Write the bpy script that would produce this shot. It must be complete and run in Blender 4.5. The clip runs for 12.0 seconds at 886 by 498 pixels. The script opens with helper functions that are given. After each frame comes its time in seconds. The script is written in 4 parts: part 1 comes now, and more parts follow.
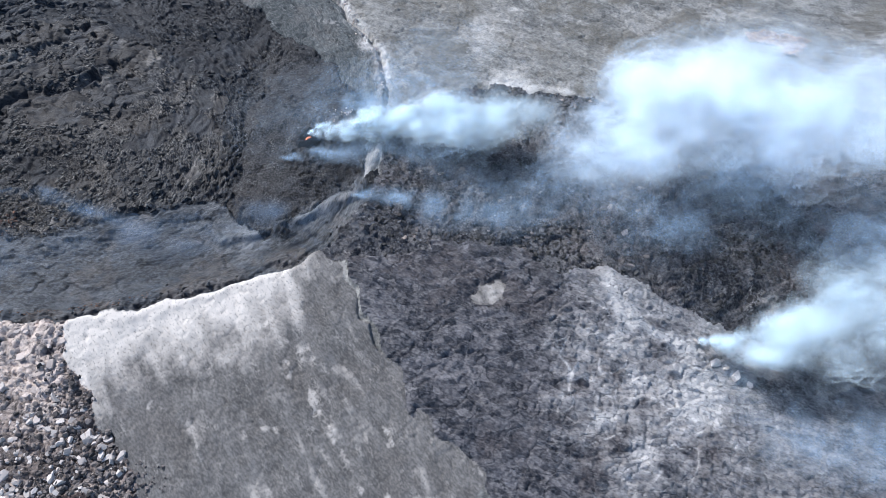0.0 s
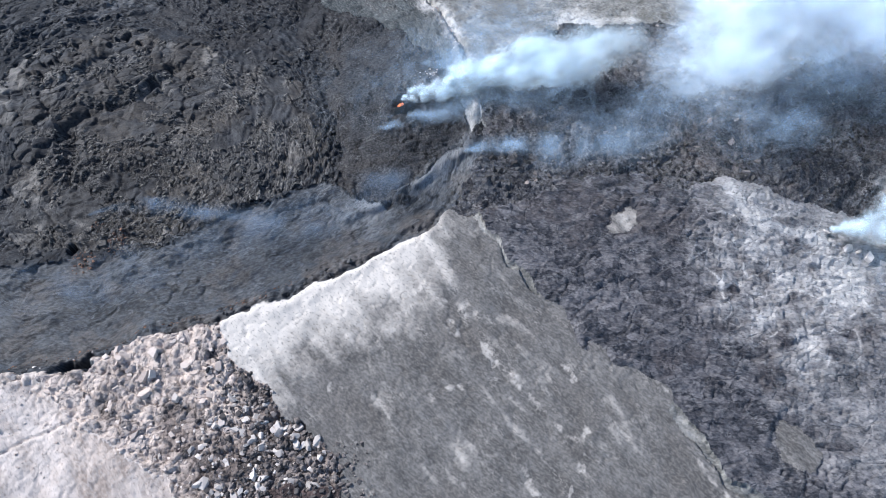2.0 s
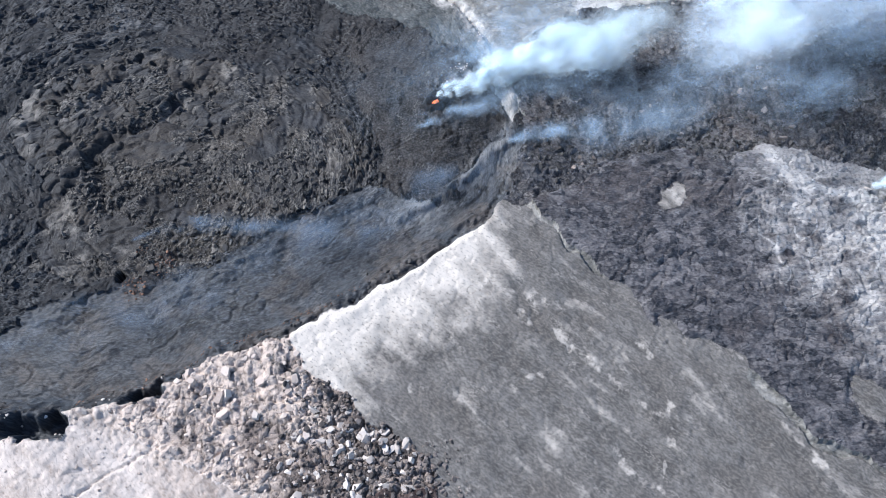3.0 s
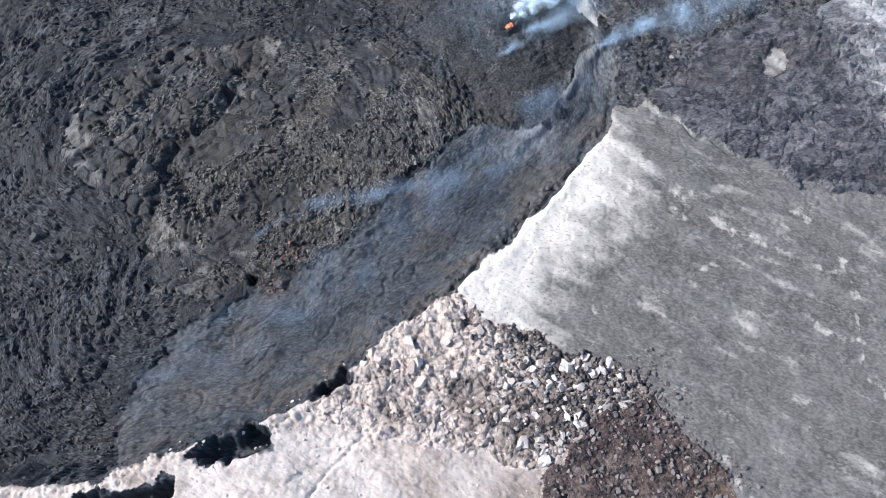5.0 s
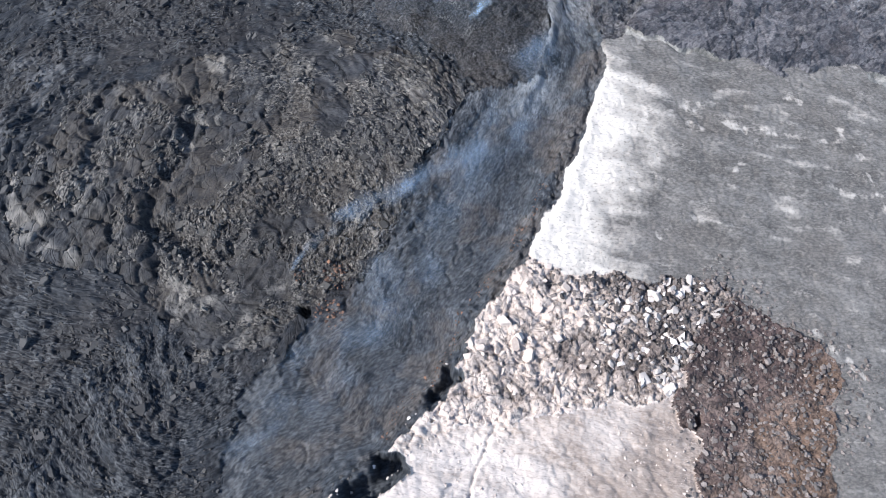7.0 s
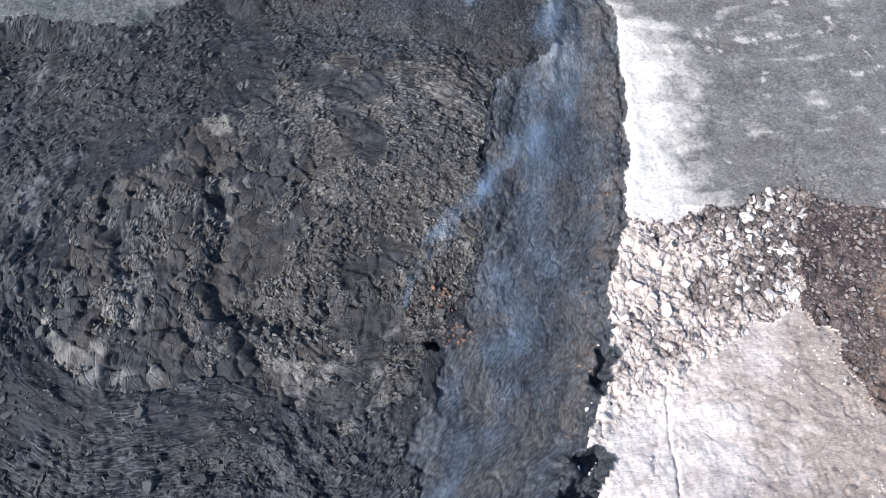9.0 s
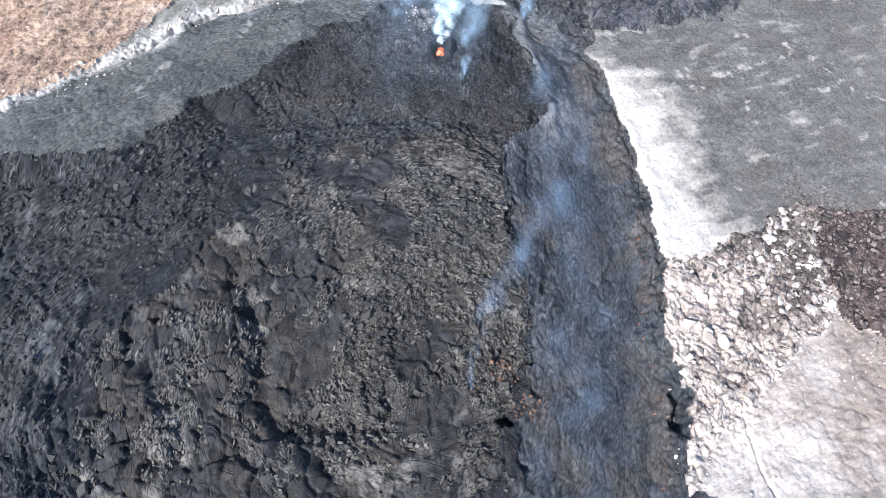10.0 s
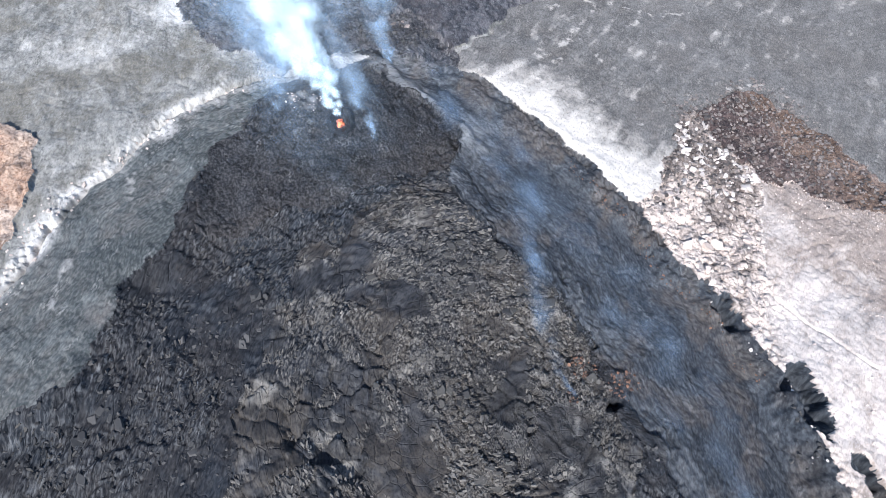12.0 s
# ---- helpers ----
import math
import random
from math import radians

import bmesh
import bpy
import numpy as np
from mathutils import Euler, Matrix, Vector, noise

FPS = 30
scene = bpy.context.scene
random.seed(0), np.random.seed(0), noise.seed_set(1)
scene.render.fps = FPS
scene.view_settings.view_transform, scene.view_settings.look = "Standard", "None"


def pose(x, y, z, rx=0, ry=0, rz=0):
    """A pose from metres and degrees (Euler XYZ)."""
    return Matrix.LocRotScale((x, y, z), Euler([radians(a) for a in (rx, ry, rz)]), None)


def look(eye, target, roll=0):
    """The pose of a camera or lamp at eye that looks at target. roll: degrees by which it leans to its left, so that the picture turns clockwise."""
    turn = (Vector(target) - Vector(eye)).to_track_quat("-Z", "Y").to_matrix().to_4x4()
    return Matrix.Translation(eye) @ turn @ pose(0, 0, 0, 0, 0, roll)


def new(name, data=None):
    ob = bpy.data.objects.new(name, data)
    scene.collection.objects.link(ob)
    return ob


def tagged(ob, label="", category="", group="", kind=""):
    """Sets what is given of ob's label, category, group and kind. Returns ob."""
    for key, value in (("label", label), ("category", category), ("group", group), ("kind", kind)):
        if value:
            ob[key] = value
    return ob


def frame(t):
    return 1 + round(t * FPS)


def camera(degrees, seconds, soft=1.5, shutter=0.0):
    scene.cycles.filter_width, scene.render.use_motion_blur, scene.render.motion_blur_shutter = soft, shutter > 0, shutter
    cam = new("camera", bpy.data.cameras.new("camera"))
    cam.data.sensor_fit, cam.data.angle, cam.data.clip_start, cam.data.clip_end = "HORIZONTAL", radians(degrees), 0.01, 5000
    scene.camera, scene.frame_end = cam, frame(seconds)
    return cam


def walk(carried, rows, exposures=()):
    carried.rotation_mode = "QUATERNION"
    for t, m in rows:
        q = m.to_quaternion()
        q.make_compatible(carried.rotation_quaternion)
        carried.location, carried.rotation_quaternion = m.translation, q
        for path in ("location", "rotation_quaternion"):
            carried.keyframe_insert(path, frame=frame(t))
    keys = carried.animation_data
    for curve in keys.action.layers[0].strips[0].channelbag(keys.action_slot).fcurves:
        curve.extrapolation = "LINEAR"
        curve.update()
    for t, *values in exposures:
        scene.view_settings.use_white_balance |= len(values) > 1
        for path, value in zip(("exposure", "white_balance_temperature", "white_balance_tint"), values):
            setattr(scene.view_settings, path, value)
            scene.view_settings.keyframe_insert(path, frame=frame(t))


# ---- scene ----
cam = camera(67.9, 12.0, soft=0.9)
METRES, EYE, TILT, LEAN, TURN = 160.0, 82.0, -56.0, -0.14, 0.0
STEP = 0.2   # spacing of the ground's sheet, metres
ROWS = [
    (0.0, 0.0, 0.0, 0.0, -0.0, 0.0, 0.0),
    (0.5, -0.0377, -0.0002, -0.01, -1.26, -0.31, 2.28),
    (1.0, -0.0782, 0.0001, -0.0164, -2.16, -0.77, 4.99),
    (1.5, -0.1158, 0.0012, -0.0193, -3.3, -1.03, 7.93),
    (2.0, -0.1576, 0.0042, -0.0199, -3.36, -1.56, 10.24),
    (2.5, -0.1956, 0.0079, -0.017, -4.6, -1.39, 12.27),
    (4.5, -0.3456, 0.0367, 0.0201, -11.12, -6.7, 26.89),
    (5.0, -0.3809, 0.048, 0.0365, -11.27, -8.15, 29.39),
    (5.5, -0.4127, 0.0603, 0.0554, -13.65, -8.7, 31.02),
    (6.0, -0.4441, 0.0755, 0.0776, -16.62, -11.36, 34.44),
    (6.5, -0.4713, 0.0914, 0.1008, -23.75, -16.19, 38.68),
    (8.5, -0.5502, 0.1722, 0.2209, -49.2, -37.45, 51.07),
    (9.0, -0.5603, 0.1969, 0.2569, -57.62, -43.05, 52.89),
    (9.5, -0.5651, 0.2208, 0.292, -65.05, -46.4, 54.24),
    (10.0, -0.5643, 0.2457, 0.3298, -76.66, -53.52, 55.18),
    (10.5, -0.5611, 0.2715, 0.3659, -90.72, -63.05, 53.33),
    (11.0, -0.5524, 0.2992, 0.4046, -103.28, -70.97, 51.89),
    (11.5, -0.5404, 0.3243, 0.4388, -115.96, -79.31, 48.63),
    (12.0, -0.5221, 0.3506, 0.4762, -128.59, -91.48, 44.63),
]
walk(cam, [(t, pose(0, 0, EYE, TILT, LEAN, TURN) @ pose(METRES * x, METRES * y, METRES * z, 90 + pitch, roll, yaw)) for t, x, y, z, yaw, pitch, roll in ROWS], exposures=[(0.0, 0.62, 5780, 10), (2.5, 0.77, 5830, 10), (4.5, 0.9, 5980, 10), (6.5, 1.02, 6010, 10), (9.5, 1.13, 5990, 10), (10.5, 1.15, 5980, 10), (12.0, 1.06, 5900, 10)])

# ---- world, sun ----
SUN_AZ, SUN_EL = radians(310.0), radians(43.0)      # compass angle from +y, clockwise; height
world = bpy.data.worlds.new("world")
scene.world = world
world.use_nodes = True
wn = world.node_tree
sky = wn.nodes.new("ShaderNodeTexSky")
sky.sky_type, sky.sun_disc = "NISHITA", False
sky.sun_elevation, sky.sun_rotation = SUN_EL, SUN_AZ
sky.altitude = 900.0
bg = wn.nodes["Background"]
bg.inputs["Strength"].default_value = 0.1
wn.links.new(sky.outputs["Color"], bg.inputs["Color"])
sun_data = bpy.data.lights.new("sun", "SUN")
sun_data.energy, sun_data.angle, sun_data.color = 3.6, radians(0.53), (1.0, 0.955, 0.9)
sun = new("sun", sun_data)
sun_dir = Vector((math.sin(SUN_AZ) * math.cos(SUN_EL), math.cos(SUN_AZ) * math.cos(SUN_EL), math.sin(SUN_EL)))
sun.matrix_world = look(sun_dir * 400, (0, 0, 0))


# ---- materials ----
def nodes_of(name):
    m = bpy.data.materials.new(name)
    m.use_nodes = True
    nt = m.node_tree
    return m, nt, nt.nodes["Principled BSDF"]


def add(nt, kind, **values):
    n = nt.nodes.new(kind)
    for k, v in values.items():
        n.inputs[k.replace("_", " ")].default_value = v
    return n


def ramp(nt, src, lo, hi):
    n = nt.nodes.new("ShaderNodeMapRange")
    n.inputs["From Min"].default_value, n.inputs["From Max"].default_value = lo, hi
    nt.links.new(src, n.inputs["Value"])
    return n.outputs["Result"]


def math_node(nt, op, a, b):
    n = nt.nodes.new("ShaderNodeMath")
    n.operation, n.use_clamp = op, False
    for i, v in enumerate((a, b)):
        if isinstance(v, float):
            n.inputs[i].default_value = v
        else:
            nt.links.new(v, n.inputs[i])
    return n.outputs[0]


def mix(nt, fac, a, b):
    n = nt.nodes.new("ShaderNodeMix")
    n.data_type = "RGBA"
    for i, v in ((6, a), (7, b)):
        if isinstance(v, tuple):
            n.inputs[i].default_value = (*v, 1)
        else:
            nt.links.new(v, n.inputs[i])
    if isinstance(fac, float):
        n.inputs[0].default_value = fac
    else:
        nt.links.new(fac, n.inputs[0])
    return n.outputs[2]


def rock_material(name, dark, mid, pale, rough=0.85, grain=1.4, bump=0.5, crack=0.6, warm=None, stretch=(1, 1, 1), turn=0.0, spec=0.35, fleck=0.0, mottle=1.0, stain=None, cell=0.9, uneven=0.3):
    """Volcanic rock: patches, grain, broken pieces of uneven tone with cracks in relief, a dusting of pale ash where the
    'dust' attribute is high and weathering where 'stain' is."""
    m, nt, p = nodes_of(name)
    tc = nt.nodes.new("ShaderNodeTexCoord")
    mp = nt.nodes.new("ShaderNodeMapping")
    mp.vector_type = "TEXTURE"      # turned first, then drawn out along its own x
    mp.inputs["Rotation"].default_value = (0, 0, radians(turn))
    mp.inputs["Scale"].default_value = stretch
    flow = nt.nodes.new("ShaderNodeAttribute")      # metres along and across the way the lava ran
    flow.attribute_name = "flow"
    nt.links.new(flow.outputs["Vector"], mp.inputs["Vector"])

    def noise_of(scale, detail, roughness, plain=False):
        n = add(nt, "ShaderNodeTexNoise", Scale=scale, Detail=detail, Roughness=roughness)
        nt.links.new(tc.outputs["Object"] if plain else mp.outputs["Vector"], n.inputs["Vector"])
        return n.outputs["Fac"]

    big = noise_of(0.055, 5, 0.6, True)
    medium = noise_of(0.45, 6, 0.62)
    fine = noise_of(grain * 1.5, 5, 0.62)
    tiny = noise_of(14.0, 4, 0.7, True)
    gr = nt.nodes.new("ShaderNodeAttribute")
    gr.attribute_name = "grain"
    wob = nt.nodes.new("ShaderNodeVectorMath")
    wob.operation = "MULTIPLY_ADD"
    ncol = add(nt, "ShaderNodeTexNoise", Scale=0.5, Detail=3.0)
    nt.links.new(mp.outputs["Vector"], ncol.inputs["Vector"])
    nt.links.new(ncol.outputs["Color"], wob.inputs[0])
    wob.inputs[1].default_value = (1.4, 1.4, 0.0)
    nt.links.new(mp.outputs["Vector"], wob.inputs[2])

    def pieces(size, edge):
        v = add(nt, "ShaderNodeTexVoronoi", Scale=1.0 / size)
        v.feature = "DISTANCE_TO_EDGE" if edge else "F1"
        nt.links.new(wob.outputs[0], v.inputs["Vector"])
        if edge:
            return v.outputs["Distance"]
        sep = nt.nodes.new("ShaderNodeSeparateColor")
        nt.links.new(v.outputs["Color"], sep.inputs[0])
        return sep.outputs[0]

    def tilted(size):
        """Relief of small plates, each tipped its own way."""
        v = add(nt, "ShaderNodeTexVoronoi", Scale=1.0 / size)
        nt.links.new(wob.outputs[0], v.inputs["Vector"])
        off, way, dot = (nt.nodes.new("ShaderNodeVectorMath") for _ in range(3))
        off.operation, way.operation, dot.operation = "SUBTRACT", "SUBTRACT", "DOT_PRODUCT"
        nt.links.new(wob.outputs[0], off.inputs[0])
        nt.links.new(v.outputs["Position"], off.inputs[1])
        nt.links.new(v.outputs["Color"], way.inputs[0])
        way.inputs[1].default_value = (0.5, 0.5, 0.5)
        nt.links.new(off.outputs[0], dot.inputs[0])
        nt.links.new(way.outputs[0], dot.inputs[1])
        return dot.outputs["Value"]

    tone = math_node(nt, "ADD", math_node(nt, "MULTIPLY", gr.outputs["Fac"], 0.3), math_node(nt, "MULTIPLY", fine, 1.25))
    tone = math_node(nt, "ADD", tone, math_node(nt, "MULTIPLY", pieces(cell, False), uneven))
    tone = math_node(nt, "ADD", tone, math_node(nt, "MULTIPLY", pieces(cell * 2.7, False), 0.7 * uneven))
    tone = math_node(nt, "ADD", tone, -0.85 * uneven)
    col = mix(nt, ramp(nt, tone, 0.5, 1.05), dark, mid)
    if warm:
        col = mix(nt, math_node(nt, "MULTIPLY", ramp(nt, big, 0.5, 0.68), ramp(nt, medium, 0.35, 0.65)), col, warm)
    if stain:
        st = nt.nodes.new("ShaderNodeAttribute")
        st.attribute_name = "stain"
        col = mix(nt, math_node(nt, "MULTIPLY", st.outputs["Fac"], ramp(nt, fine, 0.25, 0.6)), col, stain)
    # pale ash; the value is also lowered to paint shade into rubble joints
    att = nt.nodes.new("ShaderNodeAttribute")
    att.attribute_name = "dust_and_shade"
    d = math_node(nt, "ADD", math_node(nt, "MULTIPLY", att.outputs["Fac"], 1.5), -0.35 - 0.7 * mottle)
    d = math_node(nt, "ADD", d, math_node(nt, "MULTIPLY", medium, 0.9 * mottle))
    d = math_node(nt, "ADD", d, math_node(nt, "MULTIPLY", fine, 0.5 * mottle))
    col = mix(nt, ramp(nt, d, 0.0, 1.0), col, pale)
    if fleck:
        # pale flecks put the glints of broken facets into the colour, with dark specks
        chip = noise_of(3.0, 3, 0.6)
        glint_flecks = nt.nodes.new("ShaderNodeAttribute")
        glint_flecks.attribute_name = "glint_flecks"
        gate = math_node(nt, "MULTIPLY", ramp(nt, chip, 0.46, 0.6), glint_flecks.outputs["Fac"])
        col = mix(nt, math_node(nt, "MULTIPLY", gate, fleck), col, pale)
        col = mix(nt, math_node(nt, "MULTIPLY", ramp(nt, chip, 0.44, 0.34), min(1.0, 0.3 + 0.9 * fleck)), col, dark)
    col = mix(nt, math_node(nt, "MULTIPLY", ramp(nt, tiny, 0.35, 0.6), 0.12), col, dark)
    nt.links.new(col, p.inputs["Base Color"])
    p.inputs["Specular IOR Level"].default_value = spec
    nt.links.new(ramp_to(nt, medium, rough - 0.12, min(1.0, rough + 0.08)), p.inputs["Roughness"])
    h = math_node(nt, "MULTIPLY", ramp(nt, pieces(cell * 3.2, True), 0.0, 0.03), crack * 0.2)
    lo = nt.nodes.new("ShaderNodeAttribute")
    lo.attribute_name = "loose"
    rubbly = math_node(nt, "ADD", math_node(nt, "MULTIPLY", tilted(cell), crack * 1.6), math_node(nt, "MULTIPLY", tilted(cell * 0.42), crack * 1.6))
    rubbly = math_node(nt, "ADD", rubbly, math_node(nt, "MULTIPLY", fine, 0.17))
    h = math_node(nt, "ADD", h, math_node(nt, "MULTIPLY", rubbly, lo.outputs["Fac"]))
    h = math_node(nt, "ADD", h, math_node(nt, "MULTIPLY", tiny, 0.03))
    b = add(nt, "ShaderNodeBump", Strength=bump, Distance=1.0)
    nt.links.new(h, b.inputs["Height"])
    nt.links.new(b.outputs["Normal"], p.inputs["Normal"])
    return m


def ramp_to(nt, src, lo, hi):
    n = nt.nodes.new("ShaderNodeMapRange")
    n.inputs["From Min"].default_value, n.inputs["From Max"].default_value = 0.3, 0.7
    n.inputs["To Min"].default_value, n.inputs["To Max"].default_value = lo, hi
    nt.links.new(src, n.inputs["Value"])
    return n.outputs["Result"]


def block_material(name, dark, light, tint):
    """Loose blocks: each one its own shade, with dusty grain."""
    m, nt, p = nodes_of(name)
    tc = nt.nodes.new("ShaderNodeTexCoord")
    info = nt.nodes.new("ShaderNodeObjectInfo")
    geo = nt.nodes.new("ShaderNodeNewGeometry")
    r = math_node(nt, "FRACT", math_node(nt, "ADD", info.outputs["Random"], geo.outputs["Random Per Island"]), 0.0)
    n = add(nt, "ShaderNodeTexNoise", Scale=3.0, Detail=8.0, Roughness=0.7)
    nt.links.new(tc.outputs["Object"], n.inputs["Vector"])
    col = mix(nt, r, dark, light)
    col = mix(nt, ramp(nt, n.outputs["Fac"], 0.45, 0.75), col, tint)
    nt.links.new(col, p.inputs["Base Color"])
    p.inputs["Roughness"].default_value = 0.92
    b = add(nt, "ShaderNodeBump", Strength=0.6, Distance=0.15)
    nt.links.new(n.outputs["Fac"], b.inputs["Height"])
    nt.links.new(b.outputs["Normal"], p.inputs["Normal"])
    return m


def smoke_material(name, colour, density, scale, lo, hi):
    """Thin veil of smoke: a scattering surface, mostly see-through, torn by noise."""
    m, nt, p = nodes_of(name)
    nt.nodes.remove(p)
    out = nt.nodes["Material Output"]
    tc = nt.nodes.new("ShaderNodeTexCoord")
    n = add(nt, "ShaderNodeTexNoise", Scale=scale, Detail=5.0, Roughness=0.55, Distortion=0.6)
    nt.links.new(tc.outputs["Object"], n.inputs["Vector"])
    att = nt.nodes.new("ShaderNodeAttribute")
    att.attribute_name = "veil"
    a = math_node(nt, "MULTIPLY", ramp(nt, n.outputs["Fac"], lo, hi), att.outputs["Fac"])
    a = math_node(nt, "MULTIPLY", a, density)
    way = nt.nodes.new("ShaderNodeCombineXYZ")     # droplets scatter alike on every side
    for i in range(3):
        way.inputs[i].default_value = sun_dir[i]
    dif = nt.nodes.new("ShaderNodeBsdfDiffuse")
    tra = nt.nodes.new("ShaderNodeBsdfTranslucent")
    both = nt.nodes.new("ShaderNodeAddShader")
    for i, n in enumerate((dif, tra)):
        n.inputs["Color"].default_value = (*colour, 1)
        nt.links.new(way.outputs[0], n.inputs["Normal"])
        nt.links.new(n.outputs[0], both.inputs[i])
    clear = nt.nodes.new("ShaderNodeBsdfTransparent")
    fin = nt.nodes.new("ShaderNodeMixShader")
    nt.links.new(a, fin.inputs[0])
    nt.links.new(clear.outputs[0], fin.inputs[1])
    nt.links.new(both.outputs[0], fin.inputs[2])
    nt.links.new(fin.outputs[0], out.inputs["Surface"])
    return m


ASH = rock_material("grey_ash", (0.09, 0.083, 0.076), (0.186, 0.174, 0.16), (0.7, 0.63, 0.55), 0.95, 1.1, 0.4, 0.1, warm=(0.168, 0.153, 0.14), stretch=(1.4, 0.85, 1), turn=-50, fleck=0.25, mottle=0.6, stain=(0.118, 0.105, 0.093), cell=1.1, uneven=0.24)
RUBBLE = rock_material("rubble_ground", (0.04, 0.032, 0.029), (0.22, 0.175, 0.152), (0.64, 0.53, 0.455), 0.95, 1.6, 0.8, 0.5, fleck=0.2, cell=0.7)
PINK = rock_material("pink_tephra", (0.3, 0.24, 0.2), (0.56, 0.47, 0.405), (0.74, 0.65, 0.58), 0.95, 1.6, 0.5, 0.2, stretch=(1.6, 0.8, 1), turn=-62, fleck=0.3, stain=(0.19, 0.142, 0.112), cell=0.8, uneven=0.35)
BROWN = rock_material("brown_scoria", (0.028, 0.02, 0.019), (0.1, 0.068, 0.062), (0.34, 0.26, 0.22), 0.95, 1.5, 0.9, 0.4, warm=(0.15, 0.095, 0.068), fleck=0.35, stain=(0.17, 0.11, 0.075), cell=0.7)
LOBE = rock_material("brown_grey_lava", (0.03, 0.029, 0.034), (0.12, 0.113, 0.118), (0.5, 0.475, 0.45), 0.72, 1.5, 0.75, 0.45, stretch=(1.4, 0.85, 1), turn=-18, spec=0.45, fleck=0.25, stain=(0.06, 0.05, 0.05), cell=1.0, uneven=0.5)
FIELD = rock_material("dark_lava_field", (0.024, 0.024, 0.029), (0.09, 0.088, 0.092), (0.4, 0.38, 0.355), 0.75, 1.4, 0.8, 0.4, warm=(0.12, 0.094, 0.082), fleck=0.4, cell=0.9, uneven=0.45)
FLANK = rock_material("grey_flank", (0.11, 0.107, 0.097), (0.29, 0.279, 0.253), (0.6, 0.57, 0.525), 0.92, 1.3, 0.55, 0.2, warm=(0.175, 0.155, 0.122), stretch=(1.2, 0.9, 1), turn=157, fleck=0.25, stain=(0.13, 0.118, 0.095), cell=1.4, uneven=0.3)
FLOOR = rock_material("dark_crater_floor", (0.0045, 0.0058, 0.0088), (0.0175, 0.0212, 0.0275), (0.25, 0.25, 0.25), 0.75, 1.4, 0.75, 0.4, warm=(0.027, 0.024, 0.023), spec=0.25, fleck=0.5, stain=(0.027, 0.0235, 0.0225), cell=0.8, stretch=(1.6, 0.8, 1), uneven=0.4)
CRUST = rock_material("broken_lava_crust", (0.0065, 0.0072, 0.0095), (0.032, 0.0335, 0.0385), (0.36, 0.33, 0.29), 0.72, 1.4, 0.75, 0.55, warm=(0.048, 0.042, 0.035), spec=0.3, fleck=0.6, stain=(0.05, 0.041, 0.033), cell=0.75, uneven=0.5, stretch=(1.35, 0.8, 1))
STREAM = rock_material("smooth_blue_grey_lava", (0.013, 0.0155, 0.02), (0.041, 0.046, 0.054), (0.25, 0.255, 0.26), 0.68, 1.0, 0.55, 0.22, stretch=(1.7, 0.85, 1), turn=0, spec=0.35, fleck=0.3, stain=(0.062, 0.05, 0.042), cell=1.1)
MOUND = rock_material("black_spatter", (0.005, 0.0055, 0.0075), (0.02, 0.0205, 0.024), (0.3, 0.29, 0.28), 0.75, 1.5, 0.6, 0.3, warm=(0.03, 0.026, 0.024), spec=0.3, fleck=0.3, stain=(0.036, 0.0295, 0.0255), cell=0.8, uneven=0.4)
TERRACE = rock_material("teal_grey_terrace", (0.037, 0.042, 0.042), (0.102, 0.111, 0.109), (0.56, 0.53, 0.495), 0.85, 1.3, 0.55, 0.25, warm=(0.13, 0.112, 0.1), stretch=(2.0, 0.8, 1), turn=0, fleck=0.25, stain=(0.036, 0.043, 0.044), cell=1.2, uneven=0.4)
ORANGE = rock_material("orange_cinder", (0.16, 0.1, 0.068), (0.45, 0.31, 0.22), (0.72, 0.6, 0.5), 0.95, 1.4, 0.7, 0.4, warm=(0.42, 0.23, 0.14), fleck=0.5)
PALE_BLOCK = block_material("pale_block", (0.38, 0.305, 0.26), (0.7, 0.59, 0.51), (0.55, 0.455, 0.39))
WHITE_BLOCK = block_material("white_block", (0.42, 0.37, 0.33), (0.68, 0.61, 0.55), (0.5, 0.43, 0.38))
TALUS_BLOCK = block_material("talus_block", (0.035, 0.031, 0.03), (0.3, 0.25, 0.22), (0.1, 0.086, 0.078))
CRUST_BLOCK = block_material("crust_slab", (0.018, 0.018, 0.02), (0.2, 0.18, 0.155), (0.05, 0.047, 0.043))
PLATE_ROCK = block_material("crust_plate", (0.016, 0.016, 0.018), (0.095, 0.086, 0.074), (0.04, 0.038, 0.036))
DARK_BLOCK = block_material("dark_clinker", (0.02, 0.02, 0.021), (0.09, 0.085, 0.08), (0.05, 0.046, 0.045))
RUST_BLOCK = block_material("rust_block", (0.05, 0.033, 0.027), (0.24, 0.125, 0.075), (0.1, 0.062, 0.047))
WHITE_SMOKE = smoke_material("white_smoke", (0.55, 0.645, 0.71), 1.0, 0.2, 0.3, 0.62)
PALE_SMOKE = smoke_material("pale_smoke", (0.66, 0.77, 0.88), 1.0, 0.16, 0.3, 0.6)
THIN_SMOKE = smoke_material("thin_smoke", (0.39, 0.52, 0.67), 1.0, 0.3, 0.36, 0.66)
BLUE_HAZE = smoke_material("blue_haze", (0.18, 0.25, 0.35), 1.0, 0.22, 0.38, 0.68)


